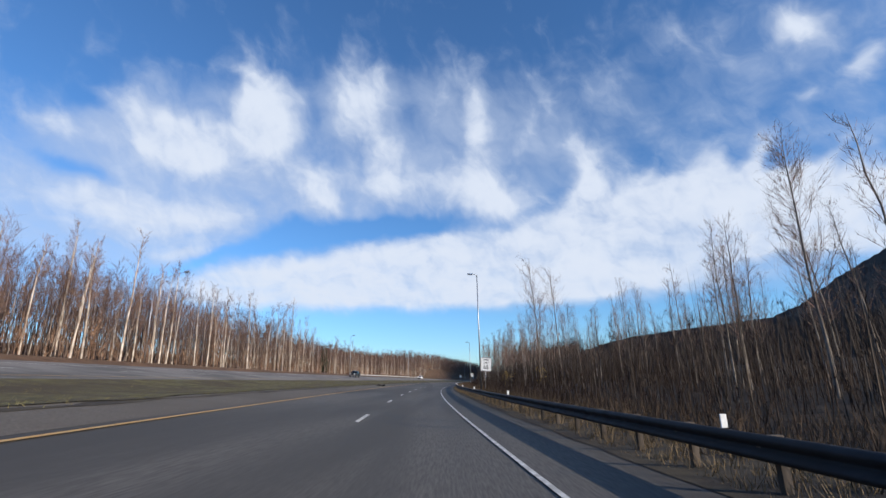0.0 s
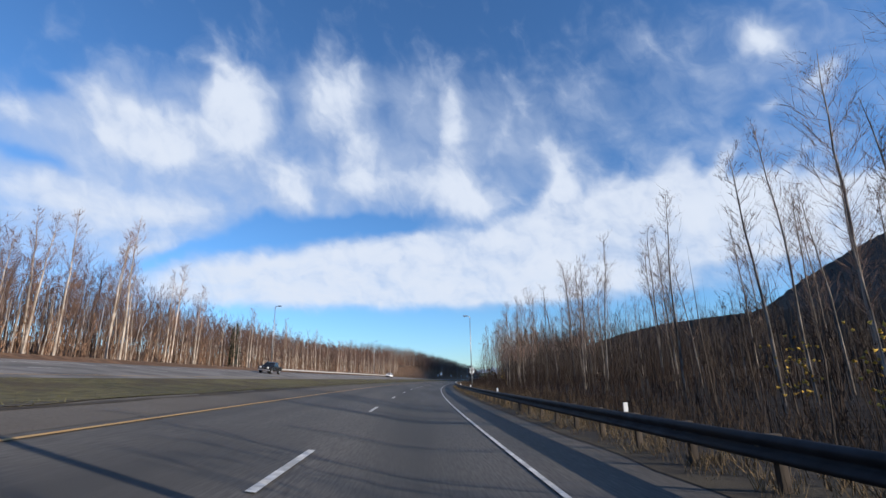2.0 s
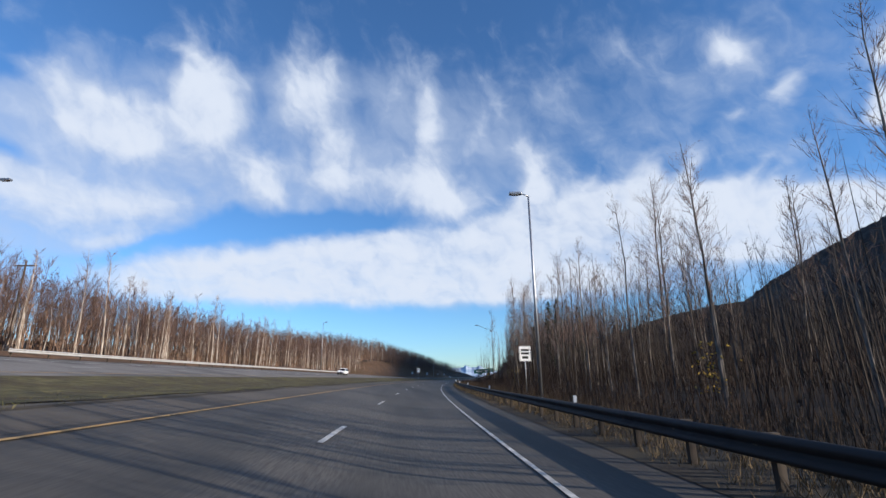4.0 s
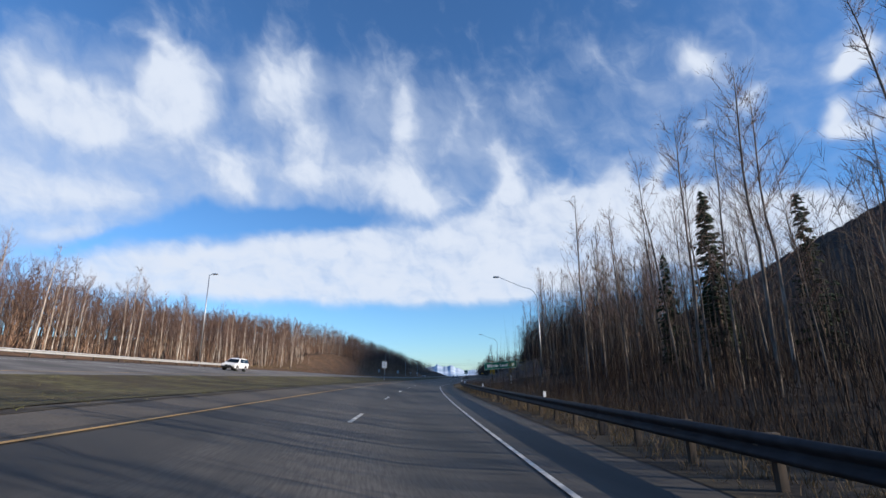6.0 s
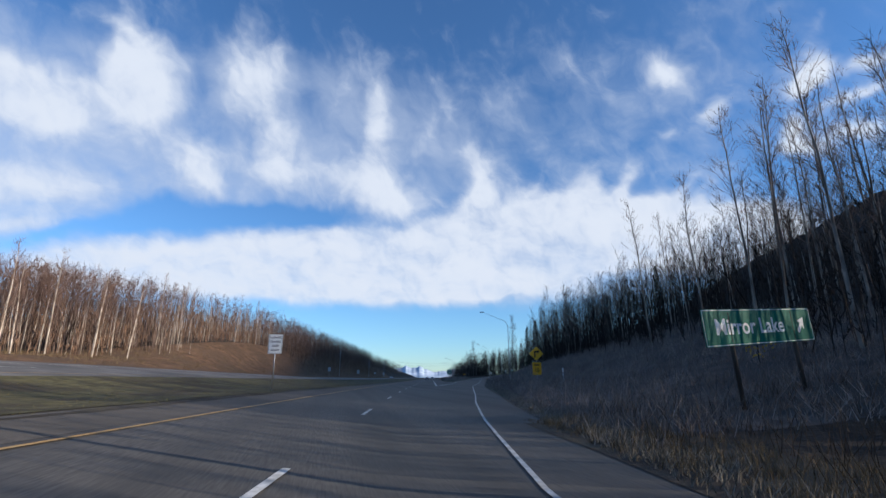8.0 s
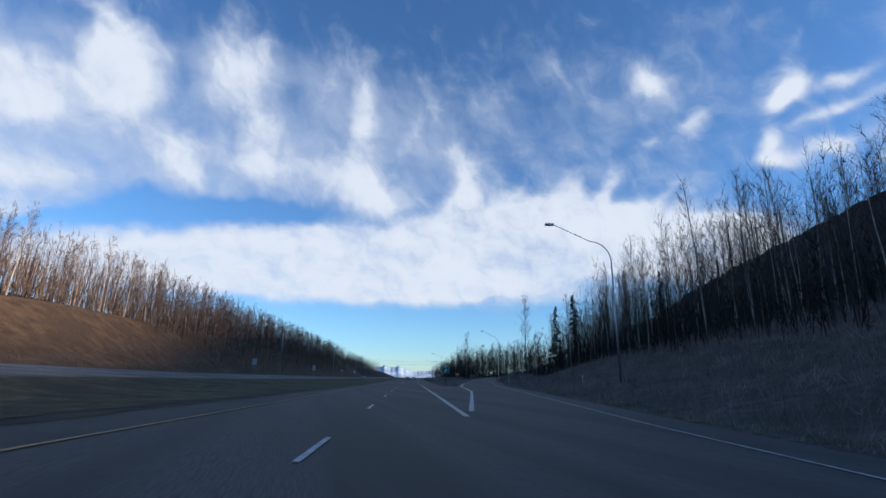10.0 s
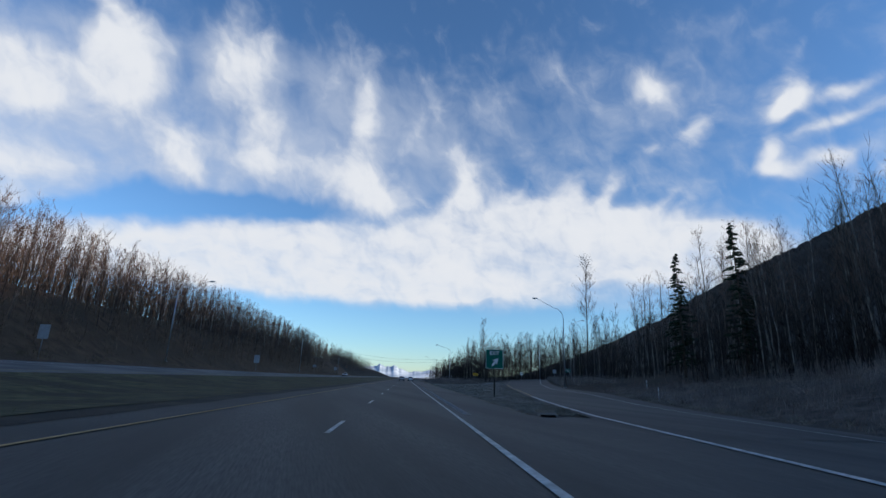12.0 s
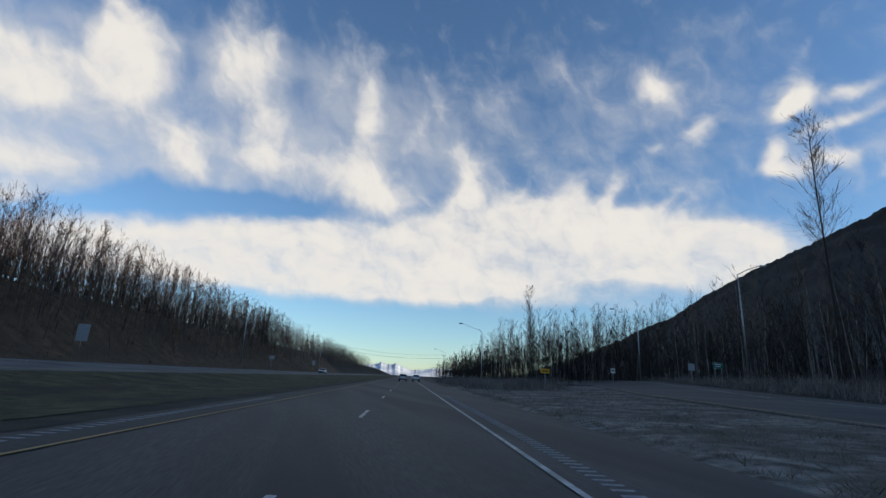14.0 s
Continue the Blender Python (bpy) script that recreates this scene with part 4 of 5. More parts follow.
stems("stems", s_, d_, rng.uniform(6.0, 10.0, len(s_)) * np.interp(s_, [0, 140, 170], [1.25, 1.2, 0.9]), rng.uniform(0.035, 0.085, len(s_)), BIRCH, "crowded pale trunks deep in the birch wood")
parts_ = [scatter(3000, -25, 345, -43, -66), scatter(2400, 330, 600, -47, -78), scatter(1100, 600, 1000, -40, -70)]
s_, d_ = np.concatenate([q[0] for q in parts_]), np.concatenate([q[1] for q in parts_])
stems("stems", s_, d_, rng.uniform(6.0, 10.0, len(s_)) * np.interp(s_, [0, 140, 170], [1.25, 1.2, 0.9]), rng.uniform(0.035, 0.075, len(s_)), BROWN_BARK, "crowded brown trunks deep in the birch wood")
parts_ = [scatter(2200, -10, 262, 9.5, 36), edge_scatter(500, 262, 440, 16, 45), scatter(300, 455, 640, 44, 84), scatter(500, 560, 1000, 22, 70)]
s_, d_ = np.concatenate([q[0] for q in parts_]), np.concatenate([q[1] for q in parts_])
stems("stems", s_, d_, rng.uniform(5.0, 10, len(s_)) * np.interp(s_, [0, 120, 190], [0.6, 0.75, 1.0]), rng.uniform(0.016, 0.04, len(s_)), SHADED_BARK, "crowded thin trunks deep in the aspen wood")
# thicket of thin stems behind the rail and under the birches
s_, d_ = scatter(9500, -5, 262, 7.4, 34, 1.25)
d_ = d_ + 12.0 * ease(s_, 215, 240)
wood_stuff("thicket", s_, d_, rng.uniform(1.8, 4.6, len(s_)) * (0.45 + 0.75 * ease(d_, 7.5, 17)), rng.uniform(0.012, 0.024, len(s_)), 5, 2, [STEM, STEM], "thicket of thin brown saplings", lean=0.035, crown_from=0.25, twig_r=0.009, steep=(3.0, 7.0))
s_, d_ = scatter(3800, -25, 600, -60, -41.0)
d_ = d_ - 6 * ease(s_, 310, 340) * (1 - ease(s_, 385, 410)) + 4 * ease(s_, 395, 420)
far_s, far_d = scatter(1700, 340, 900, -74, -46)
s_, d_ = np.concatenate([s_, far_s]), np.concatenate([d_, far_d + 6 * ease(far_s, 600, 700)])
wood_stuff("thicket", s_, d_, rng.uniform(2.0, 6.5, len(s_)), rng.uniform(0.025, 0.05, len(s_)), 7, 4, [BRIAR, BRIAR], "brown undergrowth beneath the birches", lean=0.10, crown_from=0.12, twig_r=0.040, steep=(1.2, 3.0))
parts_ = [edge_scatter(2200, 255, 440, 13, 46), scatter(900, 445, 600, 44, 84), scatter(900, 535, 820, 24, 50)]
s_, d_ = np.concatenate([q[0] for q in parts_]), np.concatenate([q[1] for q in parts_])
wood_stuff("thicket", s_, d_, rng.uniform(2.0, 7.0, len(s_)), rng.uniform(0.02, 0.045, len(s_)), 7, 4, [SHADE_BRUSH, SHADE_BRUSH], "undergrowth coloured dark for the shade on the slope", lean=0.10, crown_from=0.15, twig_r=0.032, steep=(1.2, 3.0))


# ---- spruces ----
def spruce_mesh(h, seed, n=150, sprays=8):
    g = np.random.default_rng(seed)
    t = 0.10 + 0.89 * (np.arange(n) + g.random(n)) / n
    phi = g.random(n) * 6.283
    ln = h * 0.135 * (1.04 - t) ** 0.8 * g.uniform(0.6, 1.25, n)
    p = np.stack([np.zeros(n), np.zeros(n), t * h], 1)
    e = p + np.stack([np.cos(phi) * ln, np.sin(phi) * ln, -0.22 * ln + 0.12 * ln * g.random(n)], 1)
    bits = [cones(p, e, 0.03, 0, 3)]
    bi = np.repeat(np.arange(n), sprays)
    q = 0.15 + 0.85 * g.random(len(bi))
    b = p[bi] + (e - p)[bi] * q[:, None]
    side = np.stack([-np.sin(phi[bi]), np.cos(phi[bi]), np.zeros(len(bi))], 1) * np.where(g.random(len(bi)) < 0.5, -1, 1)[:, None]
    dr = (e - p)[bi] / ln[bi][:, None] * 0.6 + side * g.uniform(0.3, 0.9, len(bi))[:, None] + np.stack([np.zeros(len(bi)), np.zeros(len(bi)), g.uniform(-0.6, 0.15, len(bi))], 1)
    bits.append(cones(b, b + dr * (0.16 + 0.28 * ln[bi] * (1 - 0.6 * q))[:, None], 0.075, 0, 3))
    v, f = merged(bits)
    return mesh_from("crown", v, f, [NEEDLE])


SPRUCES = [spruce_mesh(10.0, 40 + k) for k in range(3)]
FAR_SPRUCES = [spruce_mesh(10.0, 50 + k, 80, 5) for k in range(3)]
SPRUCE_TRUNK = mesh_from("trunk", *merged([cones([[0, 0, -0.2]], [[0, 0, 9.8]], 0.13, 0.012, 7)]), [SPRUCE_BARK], smooth=True)


def spruce(s, d, h, label="dark green spruce among bare trees"):
    root = new("spruce_tree")
    root.matrix_basis = place(s, d) @ Matrix.Rotation(float(rng.random() * 6.28), 4, "Z") @ Matrix.Diagonal((h / 10, h / 10, h / 10, 1))
    tagged(root, label, "tree", "spruces")
    for nm_, me in (("trunk", SPRUCE_TRUNK), ("crown", (FAR_SPRUCES if s > 540 else SPRUCES)[int(rng.integers(3))])):
        o = new(nm_, me)
        o.parent = root


for s, d, h in ((168, -44, 10), (170.5, -46, 9.5), (226, 24, 16), (230, 26.4, 17), (228, 21, 11), (222, 29, 14), (433, 41.4, 19), (444.5, 40.3, 18.5), (398, 46, 13), (330, 40, 11), (520, 52, 9)):
    spruce(s, d, h)
for k in range(26):
    s = rng.uniform(560, 900)
    spruce(s, -rng.uniform(46, 75), rng.uniform(7, 14), "dark spruce at the far end of the cutting")
for k in range(22):
    s = rng.uniform(560, 900)
    spruce(s, rng.uniform(24, 60), rng.uniform(6, 11), "dark spruce beside the far road")


# ---- guard rails ----
RAIL_PROFILE = [(0.0, 0.31), (0.030, 0.300), (0.080, 0.265), (0.083, 0.235), (0.03, 0.185), (0.0, 0.165), (0.0, 0.145), (0.03, 0.125), (0.083, 0.075), (0.080, 0.045), (0.030, 0.010), (0.0, 0.0)]


def rail_beam(s0, s1, d_of, z0, side, mat):
    """A W-shaped beam, its face towards side (-1 left, 1 right)."""
    ss = np.arange(s0, s1 + 0.01, 1.9)
    prof = np.array(RAIL_PROFILE)
    outline = np.concatenate([prof, prof[::-1] - np.array([0.006, 0])])
    k = len(outline)
    d = d_of(ss)[:, None] + side * outline[None, :, 0]
    S_ = np.repeat(ss[:, None], k, 1)
    x, y = plan(S_, d)
    z = level(ss, d_of(ss))[:, None] + z0 + outline[None, :, 1]
    v = np.stack([x, y, z + 0 * x], -1).reshape(-1, 3)
    i_, j_ = np.meshgrid(np.arange(len(ss) - 1), np.arange(k), indexing="ij")
    q, q2 = (i_ * k + j_).ravel(), (i_ * k + (j_ + 1) % k).ravel()
    f = np.stack([q, q2, q2 + k, q + k], 1)
    return mesh_from("beam", v, f, [mat])


POST_MESH = bm_mesh("post", boxed(-0.05, 0.05, 0.0, 0.11, -0.4, 0.68, 0.010), POST_WOOD)
BLOCK_MESH = bm_mesh("spacer_block", boxed(-0.05, 0.05, -0.20, 0.0, 0.46, 0.68, 0.010), POST_WOOD)
TAB_MESH = bm_mesh("reflector", boxed(-0.045, 0.045, -0.012, 0.012, 0.70, 0.88, 0.006), REFLECTOR)


def guard_rail(s0, s1, d_of, z0, side, label, tabs, spacing=1.905, mat=None):
    root = thing("guard_rail", Matrix.Identity(4), label, "guard rail")
    root.location = (0, 0, 0)
    part("beam", rail_beam(s0, s1, d_of, z0, side, mat or RAIL_STEEL), None, root, "W-profile steel beam")
    n = int((s1 - s0) / spacing)
    for k in range(n):
        s = s0 + 0.6 + k * spacing
        d = float(d_of(np.array([s]))[0])
        for nm_, me in (("post", POST_MESH), ("spacer_block", BLOCK_MESH)):
            ob = new(nm_, me)
            ob.parent = root
            ob.matrix_basis = place(s, d - side * 0.20) @ Matrix.Rotation(radians(90) * (1 if side < 0 else -1), 4, "Z") @ Matrix.Rotation(radians(180), 4, "Z")
    for s in tabs:
        d = float(d_of(np.array([s]))[0]) - side * 0.1
        ob = new("reflector", TAB_MESH)
        ob.parent = root
        ob.matrix_basis = place(s, d)
        tagged(ob, "white reflective tab")
    return root


guard_rail(-8, 252.5, lambda s: 4.15 + 0 * s + 0.5 * ease(s, 240, 256), 0.40, -1, "weathered steel guard rail, coloured dark for its shaded face, on wooden posts", [6.7 + 16.5 * k for k in range(15)] + [251.5])
guard_rail(165, 276, lambda s: -32.6 + 0 * s, 0.42, 1, "pale steel guard rail beyond the opposite carriageway", [], 3.81, PALE_RAIL)


# ---- street lamps ----
def street_lamp(s, d, height, arm, rise, label, group, swing=0.0, bow=True):
    """A tapered steel mast with one arm reaching arm metres to the left (negative: right), its luminaire at the end."""
    root = thing("street_lamp", place(s, d, turn=swing), label, "street lamp", group)
    part("base_flange", boxed(-0.2, 0.2, -0.2, 0.2, -0.05, 0.06, 0.01), STEEL, root)
    top_ = height - rise
    part("mast", tube([(0, 0, 0), (0, 0, top_ * 0.5), (0, 0, top_)], [0.105, 0.085, 0.06], 10), STEEL, root)
    if bow:
        pts = [(0, 0, top_)] + [(-arm * (1 - math.cos(k / 8 * math.pi / 2)) * 0.35, 0, top_ + rise * 0.55 * math.sin(k / 8 * math.pi / 2)) for k in range(1, 9)]
        pts += [(-arm * (0.35 + 0.65 * k / 3), 0, top_ + rise * (0.55 + 0.45 * k / 3)) for k in range(1, 4)]
    else:
        pts = [(0, 0, top_ - 0.05), (-arm * 0.5, 0, top_ + rise * 0.6), (-arm, 0, top_ + rise)]
    n = len(pts)
    part("arm", tube(pts, [0.052 - 0.022 * k / n for k in range(n)], 8), STEEL, root)
    sg = math.copysign(1, arm)
    bm = boxed(-0.42, 0.42, -0.17, 0.17, -0.09, 0.09, 0.05)
    bmesh.ops.translate(bm, verts=bm.verts, vec=(-arm - sg * 0.36, 0, top_ + rise + 0.02))
    head = part("luminaire", bm, STEEL, root, "grey cobra-head luminaire")
    bm = boxed(-0.28, 0.22, -0.13, 0.13, -0.125, -0.085, 0.015)
    bmesh.ops.translate(bm, verts=bm.verts, vec=(-arm - sg * 0.36, 0, top_ + rise + 0.02))
    part("lens", bm, SIGN_BACK, head, "flat glass lens")
    return root


street_lamp(63.2, 6.95, 15.35, 0.5, 0.15, "tall grey steel highway lamp with a short arm", "straight lamps", bow=False)
street_lamp(155, 7.3, 13.2, 0.5, 0.15, "tall grey steel highway lamp with a short arm", "straight lamps", bow=False)
street_lamp(253, 15.3, 14.0, 5.2, 3.3, "grey steel highway lamp with a curved arm", "curved lamps")
street_lamp(355, 18.3, 14.0, 5.2, 3.3, "grey steel highway lamp with a curved arm", "curved lamps")
street_lamp(453.5, 25.6, 13.9, 4.3, 3.2, "grey steel highway lamp with a curved arm", "curved lamps")
street_lamp(497, 41.5, 14.8, -3.2, 1.3, "grey steel ramp lamp with a straight arm", "ramp lamps", bow=False)
street_lamp(524, 41.0, 12.5, 4.3, 2.6, "grey steel ramp lamp with a curved arm", "curved lamps")
street_lamp(536, 14.5, 11.8, 4.0, 2.0, "grey steel highway lamp with a curved arm", "curved lamps")
street_lamp(640, 15.0, 12.5, 4.0, 2.0, "grey steel highway lamp with a curved arm", "curved lamps")
for s, d, h in ((161, -33.0, 13.3), (262, -34.4, 14.1)):
    street_lamp(s, d, h, -0.5, 0.15, "tall pale steel lamp beyond the opposite carriageway", "opposite lamps", bow=False)
for s, d, h in ((75, -44.0, 14.6), (454, -36.0, 12.5), (548, -36.0, 12.0), (642, -36.0, 12.0)):
    street_lamp(s, d, h, -4.6, 2.0, "pale steel lamp with arm over the opposite carriageway", "opposite arm lamps")


# ---- signs ----
def lettering(text, size, x, z, mat, parent, y=-0.022, squeeze=1.0, align="CENTER"):
    cu = bpy.data.curves.new("text", "FONT")
    cu.body, cu.size, cu.align_x, cu.align_y, cu.extrude = text, size, align, "CENTER", 0.002
    cu.offset = size * 0.018
    cu.resolution_u = 3
    tmp = bpy.data.objects.new("text", cu)
    me = bpy.data.meshes.new_from_object(tmp)
    bpy.data.objects.remove(tmp)
    me.materials.clear()
    me.materials.append(mat)
    ob = new("lettering", me)
    ob.parent = parent
    ob.matrix_basis = pose(x, y, z, 90) @ Matrix.Diagonal((squeeze, 1, 1, 1))
    return tagged(ob, "lettering reading " + text.lower())


def bars(parent, rows, mat, y=-0.02):
    for x0, x1, z0, z1 in rows:
        part("bar", boxed(x0, x1, y - 0.003, y, z0, z1), mat, parent)


def rounded_panel(w, h, thick, y, r=0.06):
    bm = bmesh.new()
    vs = []
    for cx, cz, a0 in ((w / 2 - r, h / 2 - r, 0), (-w / 2 + r, h / 2 - r, 90), (-w / 2 + r, -h / 2 + r, 180), (w / 2 - r, -h / 2 + r, 270)):
        for k in range(5):
            a_ = radians(a0 + 22.5 * k)
            vs.append(bm.verts.new((cx + r * math.cos(a_), y, cz + r * math.sin(a_))))
    f = bm.faces.new(vs)
    ex = bmesh.ops.extrude_face_region(bm, geom=[f])
    bmesh.ops.translate(bm, verts=[v for v in ex["geom"] if isinstance(v, bmesh.types.BMVert)], vec=(0, thick, 0))
    bmesh.ops.recalc_face_normals(bm, faces=bm.faces)
    return bm


def border(w, h, width, inset, y, r=0.05):
    """A thin frame line lying on a sign's face."""
    bm = bmesh.new()
    loops = []
    for k_in in (inset, inset + width):
        vs = []
        rr = max(r - k_in, 0.012)
        for cx, cz, a0 in ((w / 2 - k_in - rr, h / 2 - k_in - rr, 0), (-w / 2 + k_in + rr, h / 2 - k_in - rr, 90), (-w / 2 + k_in + rr, -h / 2 + k_in + rr, 180), (w / 2 - k_in - rr, -h / 2 + k_in + rr, 270)):
            for k in range(4):
                a_ = radians(a0 + 30 * k)
                vs.append(bm.verts.new((cx + rr * math.cos(a_), y, cz + rr * math.sin(a_))))
        loops.append(vs)
    n = len(loops[0])
    for k in range(n):
        bm.faces.new((loops[0][k], loops[0][(k + 1) % n], loops[1][(k + 1) % n], loops[1][k]))
    ex = bmesh.ops.extrude_face_region(bm, geom=list(bm.faces))
    bmesh.ops.translate(bm, verts=[v for v in ex["geom"] if isinstance(v, bmesh.types.BMVert)], vec=(0, 0.003, 0))
    bmesh.ops.recalc_face_normals(bm, faces=bm.faces)
    return bm


def sign(s, d, zc, w, h, face, edge, label, posts=(0.0,), turn=0.0, tilt=0.0, category="road sign", group="", name="road_sign", post_r=0.035, facing=1):
    """A panel on posts, its face towards the driver (facing -1: its back). Returns the root, whose origin is the panel's centre, and the panel."""
    z = float(level(s, d))
    root = thing(name, place(s, d, zc, turn), label, category, group)
    if tilt:
        root.matrix_basis = root.matrix_basis @ Matrix.Rotation(radians(tilt), 4, "Y")
    panel = part("panel", rounded_panel(w, h, 0.02, -0.02), face, root)
    if edge:
        part("border", border(w, h, 0.022, 0.022, -0.0245), edge, panel)
    for x in posts:
        part("post", tube([(x, 0.04, -(zc - z) - 0.3), (x, 0.04, h * 0.42)], [post_r, post_r], 8), STEEL if post_r < 0.06 else POST_WOOD, root)
    return root, panel


def arrow_up_right(parent, x, z, size, mat, y=-0.024):
    """A thick arrow pointing up and to the right."""
    bm = bmesh.new()
    pts = [(-0.13, -0.62), (0.13, -0.62), (0.13, 0.05), (0.42, -0.08), (0.0, 0.62), (-0.42, -0.08), (-0.13, 0.05)]
    c, sn = math.cos(radians(-42)), math.sin(radians(-42))
    vs = [bm.verts.new((x + size * (px * c - pz * sn), y, z + size * (px * sn + pz * c))) for px, pz in pts]
    f = bm.faces.new(vs)
    ex = bmesh.ops.extrude_face_region(bm, geom=[f])
    bmesh.ops.translate(bm, verts=[v for v in ex["geom"] if isinstance(v, bmesh.types.BMVert)], vec=(0, 0.004, 0))
    bmesh.ops.recalc_face_normals(bm, faces=bm.faces)
    return part("arrow", bm, mat, parent)


root, panel = sign(55.4, 6.95, 3.08, 1.2, 1.46, SIGN_WHITE, SIGN_BLACK, "white speed limit sign with black figures beside the guard rail", posts=(0.0,), turn=-4.0, tilt=4.0)
lettering("SPEED", 0.27, 0, 0.50, SIGN_BLACK, panel, squeeze=0.95)
lettering("LIMIT", 0.27, 0, 0.17, SIGN_BLACK, panel, squeeze=0.95)
lettering("65", 0.62, 0, -0.33, SIGN_BLACK, panel)
root, panel = sign(160.6, 7.6, 2.96, 0.9, 1.1, SIGN_WHITE, SIGN_BLACK, "small white roadside sign on a steel post", turn=8.0)
bars(panel, [(-0.3, 0.3, 0.18, 0.32), (-0.3, 0.3, -0.06, 0.08), (-0.22, 0.22, -0.36, -0.18)], SIGN_BLACK)
root, panel = sign(266.3, 11.45, 2.97, 6.0, 1.12, SIGN_GREEN, SIGN_WHITE, "green guide sign with white lettering on two posts", posts=(-1.7, 1.8), turn=24.0, tilt=-4.0, post_r=0.07)
lettering("Mirror Lake", 0.68, -0.6, 0.0, SIGN_WHITE, panel, squeeze=1.12)
arrow_up_right(panel, 2.3, 0.0, 0.54, SIGN_WHITE)
root, panel = sign(305.2, 13.2, 3.92, 1.1, 1.1, SIGN_YELLOW, None, "yellow diamond curve warning over a speed plate", posts=())
panel.matrix_basis = Matrix.Rotation(radians(45), 4, "Y")
part("post", tube([(0, 0.04, -4.6), (0, 0.04, 0.5)], [0.04, 0.04], 8), STEEL, root)
bm = bmesh.new()
pts = [(-0.24, -0.42), (-0.09, -0.42), (-0.09, 0.12), (0.12, 0.12), (0.12, 0.00), (0.42, 0.20), (0.12, 0.40), (0.12, 0.28), (-0.24, 0.28)]
f = bm.faces.new([bm.verts.new((px, -0.026, pz)) for px, pz in pts])
ex = bmesh.ops.extrude_face_region(bm, geom=[f])
bmesh.ops.translate(bm, verts=[v for v in ex["geom"] if isinstance(v, bmesh.types.BMVert)], vec=(0, 0.004, 0))
part("arrow", bm, SIGN_BLACK, root, "black right-turn arrow")
bm = rounded_panel(1.0, 1.35, 0.02, -0.02)
bmesh.ops.translate(bm, verts=bm.verts, vec=(0, 0, -1.62))
plate = part("speed_plate", bm, SIGN_YELLOW, root, "yellow plate below the diamond")
lettering("15", 0.55, 0, -1.82, SIGN_BLACK, plate)
bars(plate, [(-0.28, 0.28, -1.30, -1.17)], SIGN_BLACK)
root, panel = sign(285.7, -9.65, 3.7, 0.97, 1.34, SIGN_WHITE, SIGN_BLACK, "white sign with black lettering on a median post", posts=(0.0,))
for k, word in enumerate(("SLOWER", "TRAFFIC", "KEEP", "RIGHT")):
    lettering(word, 0.205, 0, 0.43 - 0.288 * k, SIGN_BLACK, panel)
root, panel = sign(417.9, 7.85, 3.18, 1.6, 1.6, SIGN_GREEN, SIGN_WHITE, "square green exit sign with white arrow on one post", posts=(0.0,), turn=12.0, tilt=-1.0, post_r=0.065)
lettering("EXIT", 0.42, 0, 0.47, SIGN_WHITE, panel)
arrow_up_right(panel, 0.05, -0.25, 0.68, SIGN_WHITE)
for s, d, zc, w, h in ((426, -34.4, 4.3, 1.0, 1.35), (493, -34.2, 4.2, 1.25, 1.75), (565, -34.2, 4.2, 1.3, 0.9), (620, -34.2, 4.2, 1.2, 1.5)):
    sign(s, d, zc, w, h, SIGN_BACK, None, "bare aluminium back of a sign for oncoming traffic", group="oncoming sign backs")
root, panel = sign(505.4, 18.6, 2.85, 1.25, 0.62, SIGN_YELLOW, SIGN_BLACK, "small yellow arrow board at the ramp curve")
bars(panel, [(-0.4, 0.4, -0.08, 0.08)], SIGN_BLACK)
root, panel = sign(520.4, 34.5, 3.75, 0.8, 0.8, SIGN_WHITE, SIGN_BLACK, "small white and dark sign beside the ramp")
bars(panel, [(-0.25, 0.25, -0.08, 0.2)], SIGN_BLACK)
root, panel = sign(507.4, 40.5, 4.45, 0.95, 0.95, SIGN_BACK, None, "grey back of a small ramp sign")
root, panel = sign(506.5, 43.9, 4.8, 1.5, 0.9, SIGN_GREEN, SIGN_WHITE, "small green guide sign beside the ramp", posts=(-0.5, 0.5))
bars(panel, [(-0.5, 0.5, 0.1, 0.24), (-0.4, 0.4, -0.2, -0.06)], SIGN_WHITE)

# slim marker posts
for s, d in ((256, 11.6), (290.4, 11.9), (325, 13.5), (362, 17.5), (416, 21.0), (428.4, 26.3), (462, 30)):
    root = thing("marker_post", place(s, d), "slim grey marker post with a white reflector", "marker post", "marker posts")
    part("stake", boxed(-0.035, 0.035, -0.015, 0.015, -0.3, 1.15, 0.005), STEEL, root)
    part("reflector", boxed(-0.045, 0.045, -0.022, -0.014, 0.85, 1.12, 0.004), REFLECTOR, root, "white reflective strip")
    part("reflector", boxed(-0.045, 0.045, -0.022, -0.014, 0.55, 0.66, 0.004), REFLECTOR, root, "white reflective strip")

# a utility pole with a crossarm, and wires over the far road
root = thing("utility_pole", place(181, -47), "weathered wooden utility pole with a crossarm", "utility pole")
part("pole", tube([(0, 0, -0.5), (0, 0, 11.0)], [0.16, 0.11], 9), POST_WOOD, root)
part("crossarm", boxed(-1.3, 1.3, -0.06, 0.06, 10.3, 10.45, 0.01), POST_WOOD, root)
for x in (-1.15, -0.5, 0.5, 1.15):
    part("insulator", tube([(x, 0, 10.45), (x, 0, 10.62)], [0.05, 0.03], 6), SIGN_BACK, root)
